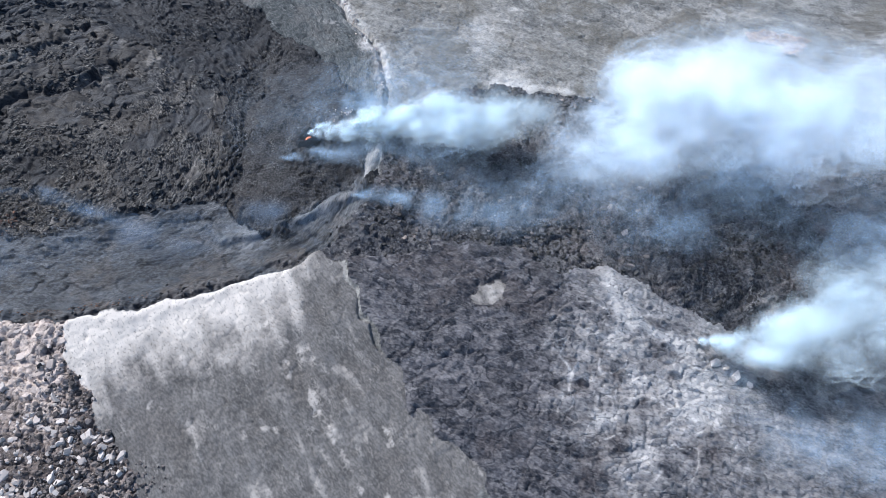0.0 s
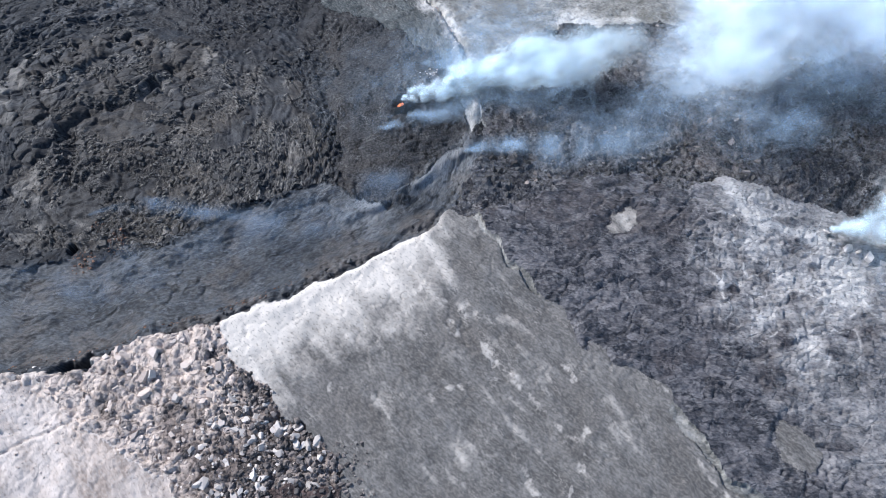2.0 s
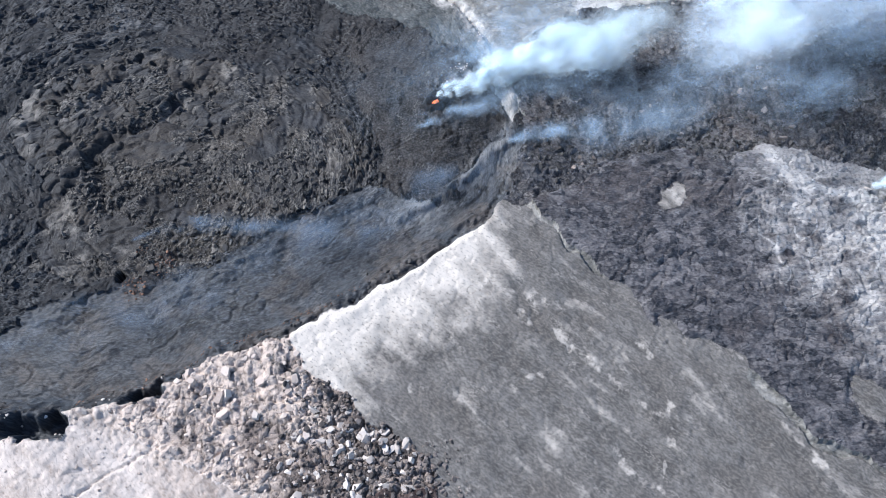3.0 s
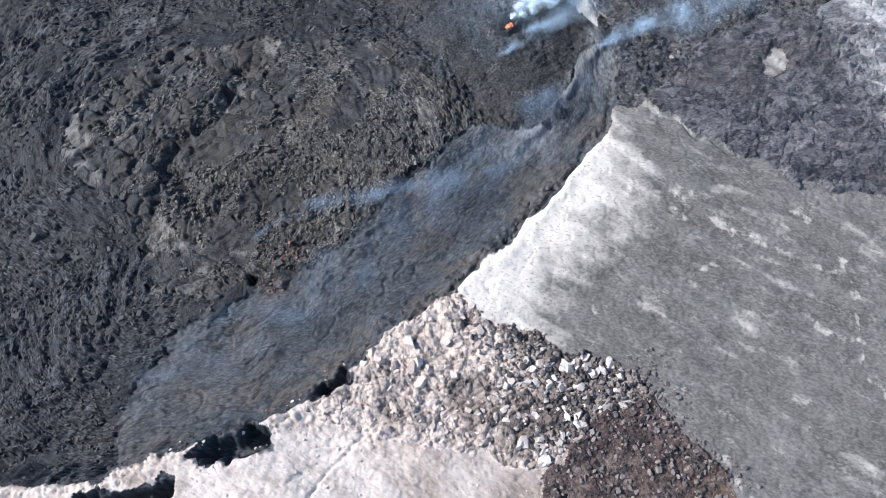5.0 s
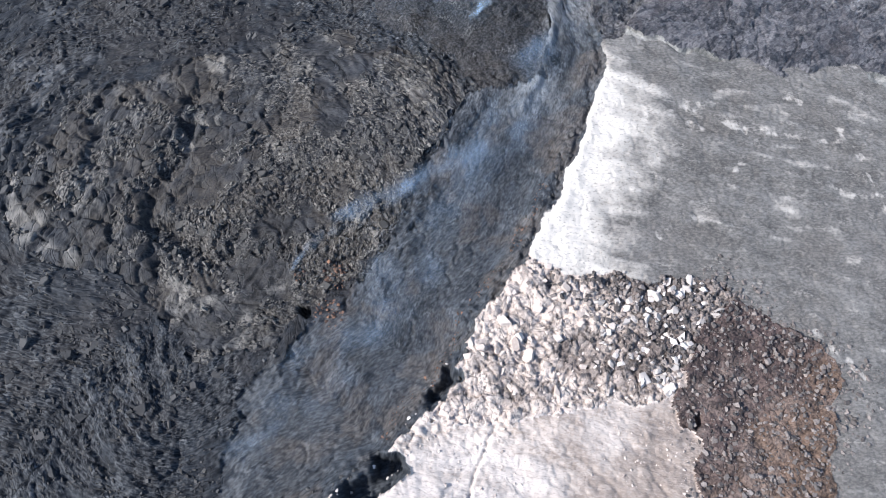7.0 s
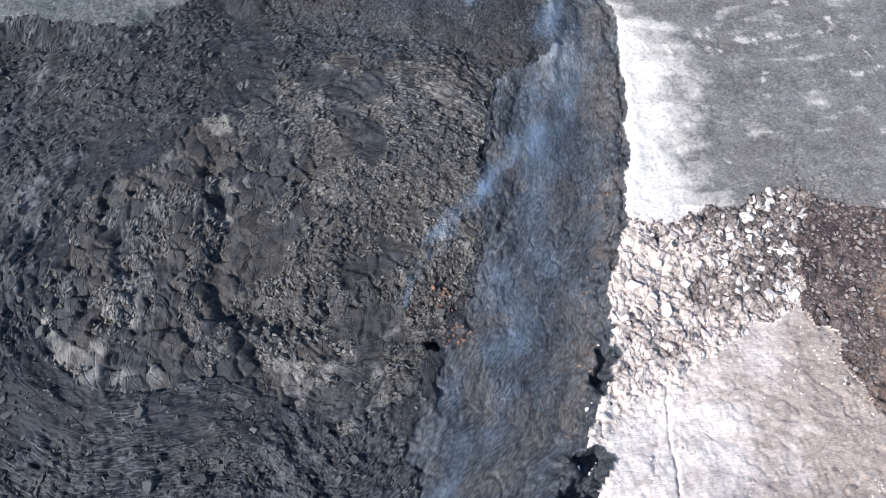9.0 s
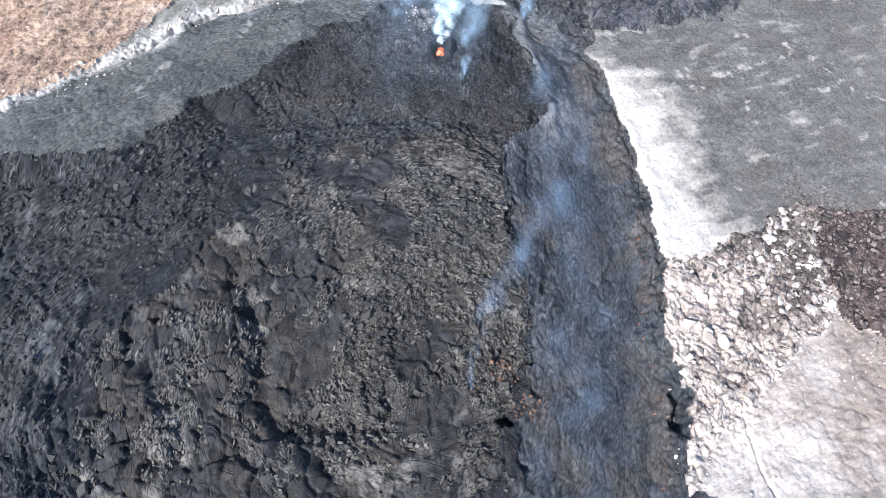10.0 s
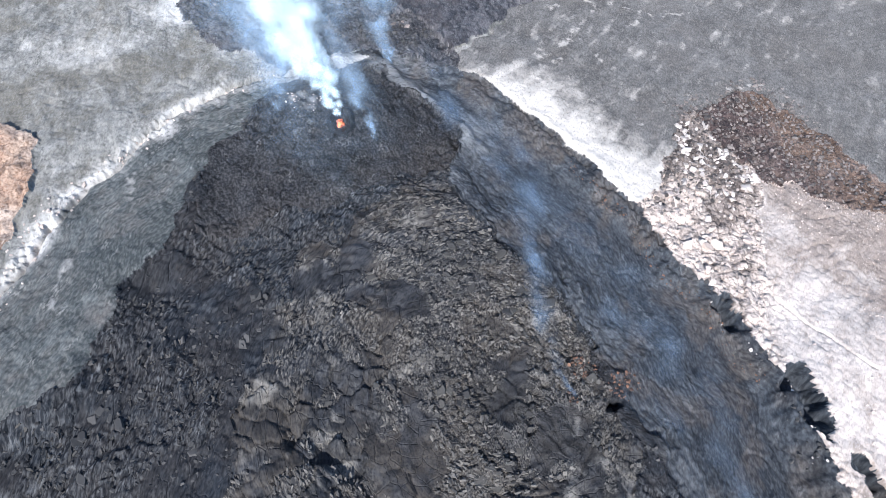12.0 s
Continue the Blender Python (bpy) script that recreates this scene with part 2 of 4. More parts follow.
def glow_material(name, colour, strength):
    m, nt, p = nodes_of(name)
    n = add(nt, "ShaderNodeTexNoise", Scale=1.9, Detail=5.0)
    col = mix(nt, ramp(nt, n.outputs["Fac"], 0.42, 0.56), tuple(c * 0.2 for c in colour), (colour[0], colour[1] * 1.7, colour[2] * 2))
    p.inputs["Base Color"].default_value = (0.05, 0.02, 0.01, 1)
    nt.links.new(col, p.inputs["Emission Color"])
    p.inputs["Emission Strength"].default_value = strength
    return m


GLOW = glow_material("glowing_lava", (1.0, 0.13, 0.02), 1.0)


# ---- plan helpers ----
def lattice(ix, iy, seed):
    h = (ix.astype(np.int64) * 374761393 + iy.astype(np.int64) * 668265263 + seed * 974711) & 0xFFFFFFFF
    h = ((h ^ (h >> 13)) * 1274126177) & 0xFFFFFFFF
    h = ((h ^ (h >> 16)) * 2246822519) & 0xFFFFFFFF
    return ((h ^ (h >> 15)) & 0xFFFFFF) / 16777215.0


def value_noise(x, y, seed):
    ix, iy = np.floor(x), np.floor(y)
    fx, fy = x - ix, y - iy
    fx, fy = fx * fx * fx * (fx * (fx * 6 - 15) + 10), fy * fy * fy * (fy * (fy * 6 - 15) + 10)
    a, b = lattice(ix, iy, seed), lattice(ix + 1, iy, seed)
    c, d = lattice(ix, iy + 1, seed), lattice(ix + 1, iy + 1, seed)
    return (a + (b - a) * fx) * (1 - fy) + (c + (d - c) * fx) * fy


def fbm(x, y, size, seed, octaves=4, gain=0.5):
    """Cloudy noise about 0, between -1 and 1, with its largest lumps of the given size."""
    total, amp, norm = 0.0, 1.0, 0.0
    for o in range(octaves):
        k = 2.03 ** o / size
        ca, sa = math.cos(0.6 * o + 0.3), math.sin(0.6 * o + 0.3)
        total = total + amp * (value_noise((x * ca - y * sa) * k, (x * sa + y * ca) * k, seed + 17 * o) * 2 - 1)
        norm += amp
        amp *= gain
    return total / norm * 1.6


def cells(x, y, size, seed):
    """Cell noise: distance to the nearest and the second seed, the offset from it, and three random numbers of the cell."""
    u, v = x / size, y / size
    iu, iv = np.floor(u), np.floor(v)
    f1 = np.full(u.shape, 9.0)
    f2 = np.full(u.shape, 9.0)
    cu, cv = np.zeros(u.shape), np.zeros(u.shape)
    for du in (-1, 0, 1):
        for dv in (-1, 0, 1):
            a, b = iu + du, iv + dv
            px, py = a + lattice(a, b, seed), b + lattice(a, b, seed + 5)
            d = np.hypot(px - u, py - v)
            near = d < f1
            f2 = np.where(near, f1, np.minimum(f2, d))
            f1 = np.where(near, d, f1)
            cu, cv = np.where(near, a, cu), np.where(near, b, cv)
    ox, oy = u - cu - lattice(cu, cv, seed), v - cv - lattice(cu, cv, seed + 5)
    return f1, f2, ox * size, oy * size, lattice(cu, cv, seed + 11), lattice(cu, cv, seed + 12), lattice(cu, cv, seed + 13)


def plates(x, y, size, seed, tilt, step, gap, depth):
    """A surface broken into tilted plates with open joints."""
    f1, f2, ox, oy, r1, r2, r3 = cells(x, y, size, seed)
    return (r1 - 0.5) * 2 * tilt * ox + (r2 - 0.5) * 2 * tilt * oy + (r3 - 0.5) * 2 * step - depth * np.clip(1 - (f2 - f1) / gap, 0, 1)


def smooth(a, b, v):
    t = np.clip((v - a) / (b - a), 0, 1)
    return t * t * (3 - 2 * t)


def line_distance(pts, x, y):
    best = np.full(x.shape, 1e9)
    for (ax, ay), (bx, by) in zip(pts[:-1], pts[1:]):
        dx, dy = bx - ax, by - ay
        t = np.clip(((x - ax) * dx + (y - ay) * dy) / (dx * dx + dy * dy), 0, 1)
        best = np.minimum(best, (x - ax - t * dx) ** 2 + (y - ay - t * dy) ** 2)
    return np.sqrt(best)


def outline_distance(pts, x, y):
    """Distance to a closed outline, negative inside."""
    d = line_distance([*pts, pts[0]], x, y)
    inside = np.zeros(x.shape, bool)
    for (ax, ay), (bx, by) in zip(pts, [*pts[1:], pts[0]]):
        if ay != by:
            inside ^= ((ay > y) != (by > y)) & (x < (bx - ax) * (y - ay) / (by - ay) + ax)
    return np.where(inside, -d, d)


# the plan, in metres
CRATER = [(-18, 53.5), (-24, 50), (-33, 46.5), (-41, 44.5), (-51, 42), (-62, 42), (-66, 40.5), (-70, 39.5), (-75, 40.5), (-81, 39.5), (-86, 41.5), (-93, 43), (-100, 44), (-115, 53), (-132, 75), (-138, 105), (-128, 135), (-105, 155), (-75, 158), (-50, 146), (-36, 130), (-27, 119), (-20, 112.5), (-16, 104), (-11.5, 96), (-10, 87), (-9.3, 77), (-9.3, 71), (-11, 64), (-14, 58.5)]
ASH_EDGE = [(-14, 50), (-18, 53.5), (-33, 48), (-51, 44), (-51, 42.5), (-50, 37), (-46, 33), (-45, 29), (-41, 26), (-38, 21), (-39, 17), (-38, 13), (-36.5, 7), (-38, 3), (-42, 2), (-52, -2), (-62, -4), (-120, -40), (-60, -90), (60, -90), (60, -30), (35, -8), (22, 2), (17, 5), (13, 8), (9, 12), (7, 16), (5, 23), (1, 26), (-1, 29), (-3, 33.5), (-4.3, 31), (-6, 33), (-9, 39), (-11, 44)]
RUBBLE_EDGE = [(-51, 44), (-50, 37), (-46, 33), (-45, 29), (-41, 26), (-38, 21), (-39, 19), (-45, 20), (-50, 19.5), (-54, 19), (-58, 22), (-64, 27), (-69, 32), (-73, 36), (-78, 42), (-66, 43)]
BROWN_EDGE = [(-35, 24), (-35, 13), (-33.5, 7), (-34, 0), (-42, -1), (-52, -2), (-62, -4), (-72, -4), (-64, 6), (-57, 13), (-54, 19), (-50, 20), (-45, 21)]
STREAM_EDGE = [(-10, 64), (-17, 62.5), (-26, 57.5), (-30, 58.5), (-37, 63.5), (-44, 61), (-50, 61), (-61, 59), (-65, 57), (-69, 57.5), (-74, 59.5), (-80, 58), (-87, 58.5), (-93, 55.5), (-97, 50), (-99, 44), (-96, 37), (-80, 37), (-50, 40), (-14, 50), (-8, 58)]
CRUST_EDGE = [(-35, 67), (-36, 78), (-43, 90), (-49, 97), (-60, 104.5), (-71, 111), (-82, 112), (-91, 105), (-93, 95), (-89, 85), (-86, 76), (-89, 66), (-80, 61), (-74, 62), (-66, 58), (-60, 60), (-50, 62), (-44, 62), (-37, 64)]
MOUND_EDGE = [(-19.5, 93), (-15.5, 84), (-14, 79), (-12.5, 71), (-14.5, 64.5), (-21, 60.5), (-28.5, 57.5), (-34.5, 62), (-33, 72), (-34, 80), (-30.5, 86.5), (-33, 93), (-31.5, 100), (-26, 98)]
TERRACE_EDGE = [(-12, 82), (-18.5, 90), (-22.5, 96), (-29, 101), (-32, 103.5), (-34, 109), (-39, 112), (-44, 117), (-46, 121), (-47, 128), (-50, 138), (-56, 150), (-40, 160), (-10, 115), (-5, 95), (-6, 72), (-12, 66)]
FIELD_EDGE = [(-13, 55), (-10, 49), (0, 50), (12, 53), (25, 50), (40, 43), (60, 38), (140, 20), (200, 60), (140, 92), (60, 90), (35, 87), (20, 88), (8, 90), (0, 86), (-7, 81), (-11, 79), (-11, 66)]
LOBE_EDGE = [(-16, 55), (-9, 39), (-6, 33), (-1, 29), (5, 23), (9, 12), (17, 5), (35, -8), (70, -35), (180, -40), (150, 25), (60, 40), (40, 45), (25, 52), (12, 55), (-12, 57)]
ORANGE_EDGE = [(-24, 120), (-16, 116.8), (-8, 114.4), (-3.5, 117), (5, 127), (13, 150), (-5, 190), (-60, 190), (-50, 152), (-38.5, 134), (-30, 124.5)]
BLEACHED = [(24, 50), (32, 44), (38, 39), (41, 32), (38, 25), (24, 23), (15, 29), (14, 36), (17, 43), (20, 47)]
# pale streaks of fine ash: a path and a width
STREAKS = [
    ([(-20.9, 39.9), (-17.5, 37.4)], 0.8), ([(-19.5, 38.2), (-20.4, 35.8)], 1.0), ([(-17.6, 33.2), (-16.5, 30.4)], 0.6),
    ([(-14.9, 28), (-11.5, 22.5), (-8.3, 19.2)], 0.5), ([(-7.7, 28.7), (-6.3, 26.3)], 0.5), ([(-23, 29), (-20.7, 26.5)], 0.7),
    ([(4.2, 24.9), (5.3, 22.3)], 0.6), ([(5.6, 14.3), (8.6, 8.7)], 0.7), ([(-27.7, 41.7), (-24.5, 41.8)], 0.7), ([(-16, 17), (-15, 14)], 0.5),
    ([(-37.5, 31.6), (-34.7, 30.2)], 0.6), ([(-7.2, 20.3), (-9, 15.8), (-14.4, 8.3), (-14.8, 0.7)], 0.5), ([(-35.2, 8.6), (-36.5, 1.2)], 0.5)]
# x, y, radius, depth
PITS = [(-73.8, 60.2, 0.95, 2.2), (-54.2, 14.4, 0.6, 1.4), (-21.9, 75.0, 1.2, 0.9)]
# the gap that opened at the foot of the wall: path and half width
GAPS = [([(-69.6, 40.0), (-70.8, 40.3), (-72.0, 40.6)], 0.75), ([(-81.2, 38.9), (-83.6, 39.3), (-85.6, 39.6), (-87.4, 40.0)], 0.85), ([(-92.4, 38.9), (-95, 39.2), (-99, 40.5), (-102, 42)], 0.6)]
VENT = (-21.9, 75.0)


def base_height(x, y, sd):
    """The low shield, its rim and the crater's floor."""
    wx, wy = x + 1.4 * fbm(x, y, 9, 3), y + 1.4 * fbm(x, y, 9, 4)
    rim = 2.2 + 1.3 * smooth(56, 72, y) + 1.6 * smooth(-72, -86, x) * smooth(70, 50, y)
    far = np.maximum(sd, 0)
    slope = 0.12 + 0.07 * np.clip((52 - y) / 15, 0, 1)
    outside = rim - slope * 260 * (1 - np.exp(-far / 260)) - 0.25 * np.exp(-far / 1.5)
    floor = -0.5 + 4.4 * np.exp(-((wx + 16) / 15) ** 2 - ((wy - 79) / 17) ** 2)
    width = 3.2 + 5 * smooth(60, 75, y) + 2.5 * smooth(-60, -40, x) * smooth(60, 50, y)
    inside = floor + (rim - 0.25 - floor) * smooth(-width, 0, sd)
    ter = outline_distance(TERRACE_EDGE, wx, wy)
    bench = np.maximum(rim - (rim - 1.7) * np.clip(-sd / 22, 0, 1), floor)
    inside = inside + (bench - inside) * smooth(3.6, -1.4, ter)
    return np.where(sd > 0, outside, inside)


NAMES = ["ground", "ash_slope", "rubble_slope", "pink_slope", "scoria_slope", "lava_flow", "lava_field", "crater_floor", "lava_crust", "lava_stream", "spatter_mound", "crater_terrace", "cinder_slope"]
MATS = [FLANK, ASH, RUBBLE, PINK, BROWN, LOBE, FIELD, FLOOR, CRUST, STREAM, MOUND, TERRACE, ORANGE]


def drawn(x, y, angle, size, length, seed, octaves=2):
    """Noise drawn out along a field of directions; about -1 to 1."""
    ca, sa = np.cos(angle), np.sin(angle)
    total = 0.0
    steps = 7
    for k in range(steps):
        o = (k / (steps - 1) - 0.5) * length
        total = total + fbm(x + ca * o, y + sa * o, size, seed, octaves, 0.45)
    total = total / steps
    return np.clip(total / (1.6 * total.std() + 1e-6), -1.6, 1.6)


def heading(field, x, y):
    """The direction along the level lines of a distance field."""
    e = 0.4
    return np.arctan2(field(x, y + e) - field(x, y - e), field(x + e, y) - field(x - e, y)) + math.pi / 2


def spot(x, y, cx, cy, r):
    return np.exp(-((x - cx) ** 2 + (y - cy) ** 2) / (r * r))


def survey(x, y):
    """Height, region, dust and colour grain of the ground at plan points."""
    sd = outline_distance(CRATER, x + 0.5 * fbm(x, y, 3, 41, 3), y + 0.7 * fbm(x, y, 3, 42, 3))
    wx, wy = x + 0.9 * fbm(x, y, 4, 51, 4, 0.6), y + 0.9 * fbm(x, y, 4, 52, 4, 0.6)
    vx, vy = x + 2.2 * fbm(x, y, 9, 53, 5, 0.6), y + 2.2 * fbm(x, y, 9, 54, 5, 0.6)
    dist = {k: outline_distance(e, wx, wy) for k, e in ((1, ASH_EDGE), (2, RUBBLE_EDGE), (11, TERRACE_EDGE))}
    dist.update({k: outline_distance(e, vx, vy) for k, e in ((4, BROWN_EDGE), (5, LOBE_EDGE), (6, FIELD_EDGE), (8, CRUST_EDGE), (9, STREAM_EDGE), (10, MOUND_EDGE))})
    dist[12] = outline_distance(ORANGE_EDGE, wx, wy)
    rx, ry = x + 1.6 * fbm(x, y, 5, 151, 2), y + 1.6 * fbm(x, y, 5, 152, 2)
    dist[1] = np.where((x > -20) & (y < 56), outline_distance(ASH_EDGE, rx, ry), dist[1])
    # islands of old ash and of cinder left bare by the lava
    dist[1] = np.minimum(dist[1], np.hypot((vx - 21) * 0.8, vy - 14.5) - 2.6)
    dist[1] = np.minimum(dist[1], np.hypot((wx - 6.6) * 0.75 + 0.3 * (vy - y), wy - 48.6 + 0.3 * (vx - x)) - 1.9)
    dist[12] = np.minimum(dist[12], np.hypot((vx - 68) * 0.4, vy - 109) - 2.6)
    z = base_height(x, y, sd)
    region = np.zeros(x.shape, int)
    outer, inner = sd > 0, sd <= 0
    region[outer & (x < -30) & (y < 70)] = 3
    for k in (6, 5, 12, 4, 2, 1):
        region[outer & (dist[k] < 0)] = k
    region[outer & (vx > -24) & (vx < -2) & (vy > 51 + 0.3 * np.abs(vx + 14)) & (vy < 67) & (dist[1] > 0)] = 6
    region[inner] = 7
    for k in (8, 9, 11, 10):
        region[inner & (dist[k] < 0)] = k
    # the open gap's walls take the dark lava's colour, to stand for the shade inside
    gx, gy = x + 0.7 * fbm(x, y, 3.5, 123, 3) + 0.5 * fbm(x, y, 1.3, 126, 2), y + 0.7 * fbm(x, y, 3.5, 125, 3) + 0.5 * fbm(x, y, 1.3, 127, 2)
    cut = np.zeros(x.shape)
    for path, half in GAPS:
        cut = np.maximum(cut, smooth(half + 0.9, half - 0.45, line_distance(path, gx, gy)))
    region[cut > 0.012] = 9
    # directions in which the lava was drawn out
    wander = 0.9 * fbm(x, y, 11, 55, 3)
    round_centre = np.arctan2(y - 71, x + 68) + math.pi / 2 + 1.5 * wander
    angle = np.full(x.shape, 2.75) + 0.5 * wander
    near_crust = heading(lambda a, b: outline_distance(CRUST_EDGE, a, b), x, y) + 0.9 * wander
    along_wall = heading(lambda a, b: outline_distance(CRATER, a, b), x, y) + 0.35 * wander
    for k, field in ((8, round_centre), (7, near_crust), (9, along_wall), (11, along_wall), (10, near_crust + 0.8), (5, -0.3 + 0.7 * wander), (6, 0.2 + 2 * wander), (1, -1.05 + 0.25 * wander), (3, -1.2 + 0.6 * wander), (4, -0.9 + wander), (2, -1.0 + wander)):
        m = region == k
        angle[m] = (field + np.zeros(x.shape))[m]
    ropes = drawn(x, y, angle, 1.2, 3.2, 56)
    hair = np.exp(-(drawn(x, y, angle + 0.25, 1.7, 5.0, 66) / 0.075) ** 2)
    bands = drawn(x, y, angle, 3.2, 9.0, 57)
    grain = drawn(x, y, angle, 1.3, 4.0, 58, 3)
    thin = drawn(x, y, angle, 0.62, 2.4, 60, 1)
    fine = fbm(x, y, 0.7, 59, 2)
    big = fbm(x, y, 16, 63, 3)
    creases = np.exp(-(bands / 0.07) ** 2)
    relief = np.zeros(x.shape)
    dust_and_shade = np.zeros(x.shape)

    def put(k, h, d):
        m = region == k
        relief[m] = h[m]
        dust_and_shade[m] = np.clip(d, 0, 1)[m]

    rr = np.hypot(x + 67, (y - 72) * 1.05)
    broken = plates(wx, wy, 2.4, 71, 0.22, 0.16, 0.16, 0.45)
    shards = plates(wx, wy, 0.9, 72, 0.5, 0.18, 0.3, 0.3)
    furrow = np.exp(-(line_distance([(-64, 93.6), (-70, 91), (-75.6, 89), (-78, 86), (-77.8, 81), (-77, 76), (-75, 73)], wx, wy) / 1.1) ** 2)
    hollow = np.exp(-(line_distance([(-73.2, 104.5), (-77.8, 100.5)], wx, wy) / 1.3) ** 2)
    pale_slab = spot(wx, wy, -79.2, 96.2, 3.2)
    tone2 = cells(wx, wy, 2.4, 71)[5] - 0.5
    # some plates came through whole, the rest is crushed
    slab_cell = cells(wx, wy, 2.6, 333)
    whole = np.maximum((slab_cell[6] > 0.5) * smooth(13, 18, rr) * smooth(-48, -58, x), smooth(0.18, 0.45, fbm(x, y, 6, 172, 3)))
    crushed = 1 - 0.85 * whole
    glint_flecks = np.ones(x.shape)
    glint_flecks[region == 8] = crushed[region == 8]
    sheet = smooth(0.1, 0.4, fbm(x, y, 8, 173, 3))
    glint_flecks[region == 7] = (1 - 0.7 * sheet)[region == 7]
    rough = smooth(-0.2, 0.5, fbm(x, y, 9, 64, 3))
    loose = np.ones(x.shape)      # how far the surface is crushed into small pieces
    loose[region == 8] = crushed[region == 8]
    loose[region == 7] = (1 - 0.6 * sheet)[region == 7]
    margin = smooth(13, 19, rr) * smooth(-48, -58, x)
    theta = np.arctan2(y - 72, x + 67)
    ring = plates(theta * 11 + 0.6 * (wx - x), rr * 1.5 + 0.9 * (wy - y) + 0.7 * fbm(x, y, 5, 331, 3), 1.3, 332, 0.3, 0.14, 0.2, 0.2)
    slabs = plates(wx, wy, 2.6, 333, 0.26, 0.16, 0.12, 0.25)
    slab_tone = slab_cell[5] - 0.5
    bits = plates(wx, wy, 1.1, 334, 0.5, 0.16, 0.2, 0.15)
    lumps = fbm(x, y, 3.5, 335, 3)
    put(8, -1.5 * furrow - 1.1 * hollow + 1.1 * margin * slabs + (1 - 0.75 * margin) * (crushed * (1.05 * ring + 0.3 * np.abs(ropes) + (0.08 + 0.35 * rough) * bits) + 0.1 * thin) + 0.35 * margin * bits * crushed + 0.25 * lumps + 0.42 * bands - 0.35 * creases + 0.5 * big, 0.1 + 0.15 * pale_slab + 0.38 * fbm(x, y, 5, 73, 5, 0.6) + 0.13 * smooth(17, 27, rr) + 0.16 * rough - 0.16 + 0.34 * slab_tone * margin + 0.25 * tone2 - 0.12 * smooth(-56, -44, x))
    folds = 0.3 * np.abs(ropes) + 0.16 * thin + 0.5 * bands - 0.3 * creases - 0.1 * hair + 0.5 * (1 - 0.6 * sheet) * bits + 0.3 * plates(wx, wy, 1.9, 76, 0.3, 0.14, 0.22, 0.2) + 0.15 * lumps
    put(7, (1 - 0.35 * sheet) * folds + 0.6 * big, 0.05 + 0.32 * fbm(x, y, 7, 77, 5, 0.6) + 0.2 * tone2)
    edge = np.exp(-(((-sd) - 1.2) / 1.1) ** 2)
    # the sheet wrinkles where it meets the older floor, and split in long curved cracks
    frayed = smooth(-5.5, 0.5, dist[9] + 2.5 * fbm(x, y, 6, 336, 4, 0.6)) * smooth(-30, -40, x)
    tears = np.exp(-(drawn(x, y, along_wall + 0.45 + 0.5 * fbm(x, y, 14, 337, 2), 2.6, 8.0, 338) / 0.06) ** 2) * smooth(-0.1, 0.25, fbm(x, y, 9, 339, 2))
    put(9, 0.05 * ropes + 0.05 * thin + 0.09 * bands - 0.2 * creases * (fbm(x, y, 8, 201, 2) > 0.0) - 0.12 * hair * (fbm(x, y, 6, 202, 2) > 0.1) - 0.25 * tears + 0.06 * lumps + 0.25 * big + 0.03 * fine + 0.75 * frayed * folds + 0.4 * edge * (1 - cut) * plates(wx, wy, 0.8, 80, 0.5, 0.25, 0.2, 0.3), 0.1 + 0.22 * fbm(x, y, 9, 81, 5, 0.6) + 0.14 * smooth(-52, -34, x) - 0.14 * smooth(-84, -94, x))
    calm = smooth(0.0, 0.4, fbm(x, y, 6, 183, 3) + 0.5 * spot(x, y, -26, 69, 6))
    put(10, -0.1 * hair + (1 - 0.8 * calm) * (0.3 * np.abs(ropes) + 0.6 * bits + 0.4 * broken) + 0.35 * lumps + 0.2 * bands, 0.03 + 0.2 * fbm(x, y, 4, 84, 4, 0.6) + 0.75 * spot(wx, wy, -16.5, 79, 2.2) * (0.5 + 0.9 * fbm(x, y, 1.5, 344, 3)) + 0.3 * spot(wx, wy, -20, 80.5, 2.2) * smooth(-0.2, 0.4, fbm(x, y, 1.6, 365, 3)) - 0.2 * spot(x, y, -24, 64, 7))
    put(11, -0.12 * hair + 0.05 * ropes + 0.04 * thin + 0.08 * bands - 0.14 * creases + 0.05 * fine + 0.15 * lumps + 0.25 * plates(wx, wy, 1.8, 86, 0.16, 0.12, 0.18, 0.4), -0.03 + 0.05 * grain + 0.25 * fbm(x, y, 6, 87, 4, 0.6) + 0.28 * np.exp(-(sd / 2.4) ** 2) + 0.2 * smooth(-36, -16, x) * smooth(108, 96, y) + 0.5 * np.exp(-(line_distance([(-20.7, 104.3), (-23.4, 109.4), (-29.7, 114.2), (-34, 118)], vx, vy) / 1.3) ** 2) * smooth(-0.3, 0.5, fbm(x, y, 2.5, 361, 4, 0.65)))
    # arcs left by the fronts of thin old flows
    arcs = np.exp(-(fbm(x, y, 8, 186, 3) / 0.022) ** 2) + np.exp(-(fbm(x, y, 5, 185, 3) / 0.025) ** 2)
    # ash, brighter up towards the rim, with streaks down the slope
    near = smooth(17, 1.5, sd + 1.5 * fbm(x, y, 6, 188, 4) + 0.06 * (x + 52)) * smooth(-14, -26, x)
    qx, qy = x + 0.7 * fbm(x, y, 2.2, 181, 4, 0.6), y + 0.7 * fbm(x, y, 2.2, 182, 4, 0.6)
    white = np.zeros(x.shape)
    for path, wide_of in STREAKS:
        white = np.maximum(white, np.exp(-(line_distance(path, qx, qy) / (1.3 * wide_of)) ** 2))
    white = smooth(0.28, 0.8, white * (0.7 + 0.45 * fbm(x, y, 1.6, 180, 4, 0.65) + 0.2 * thin))
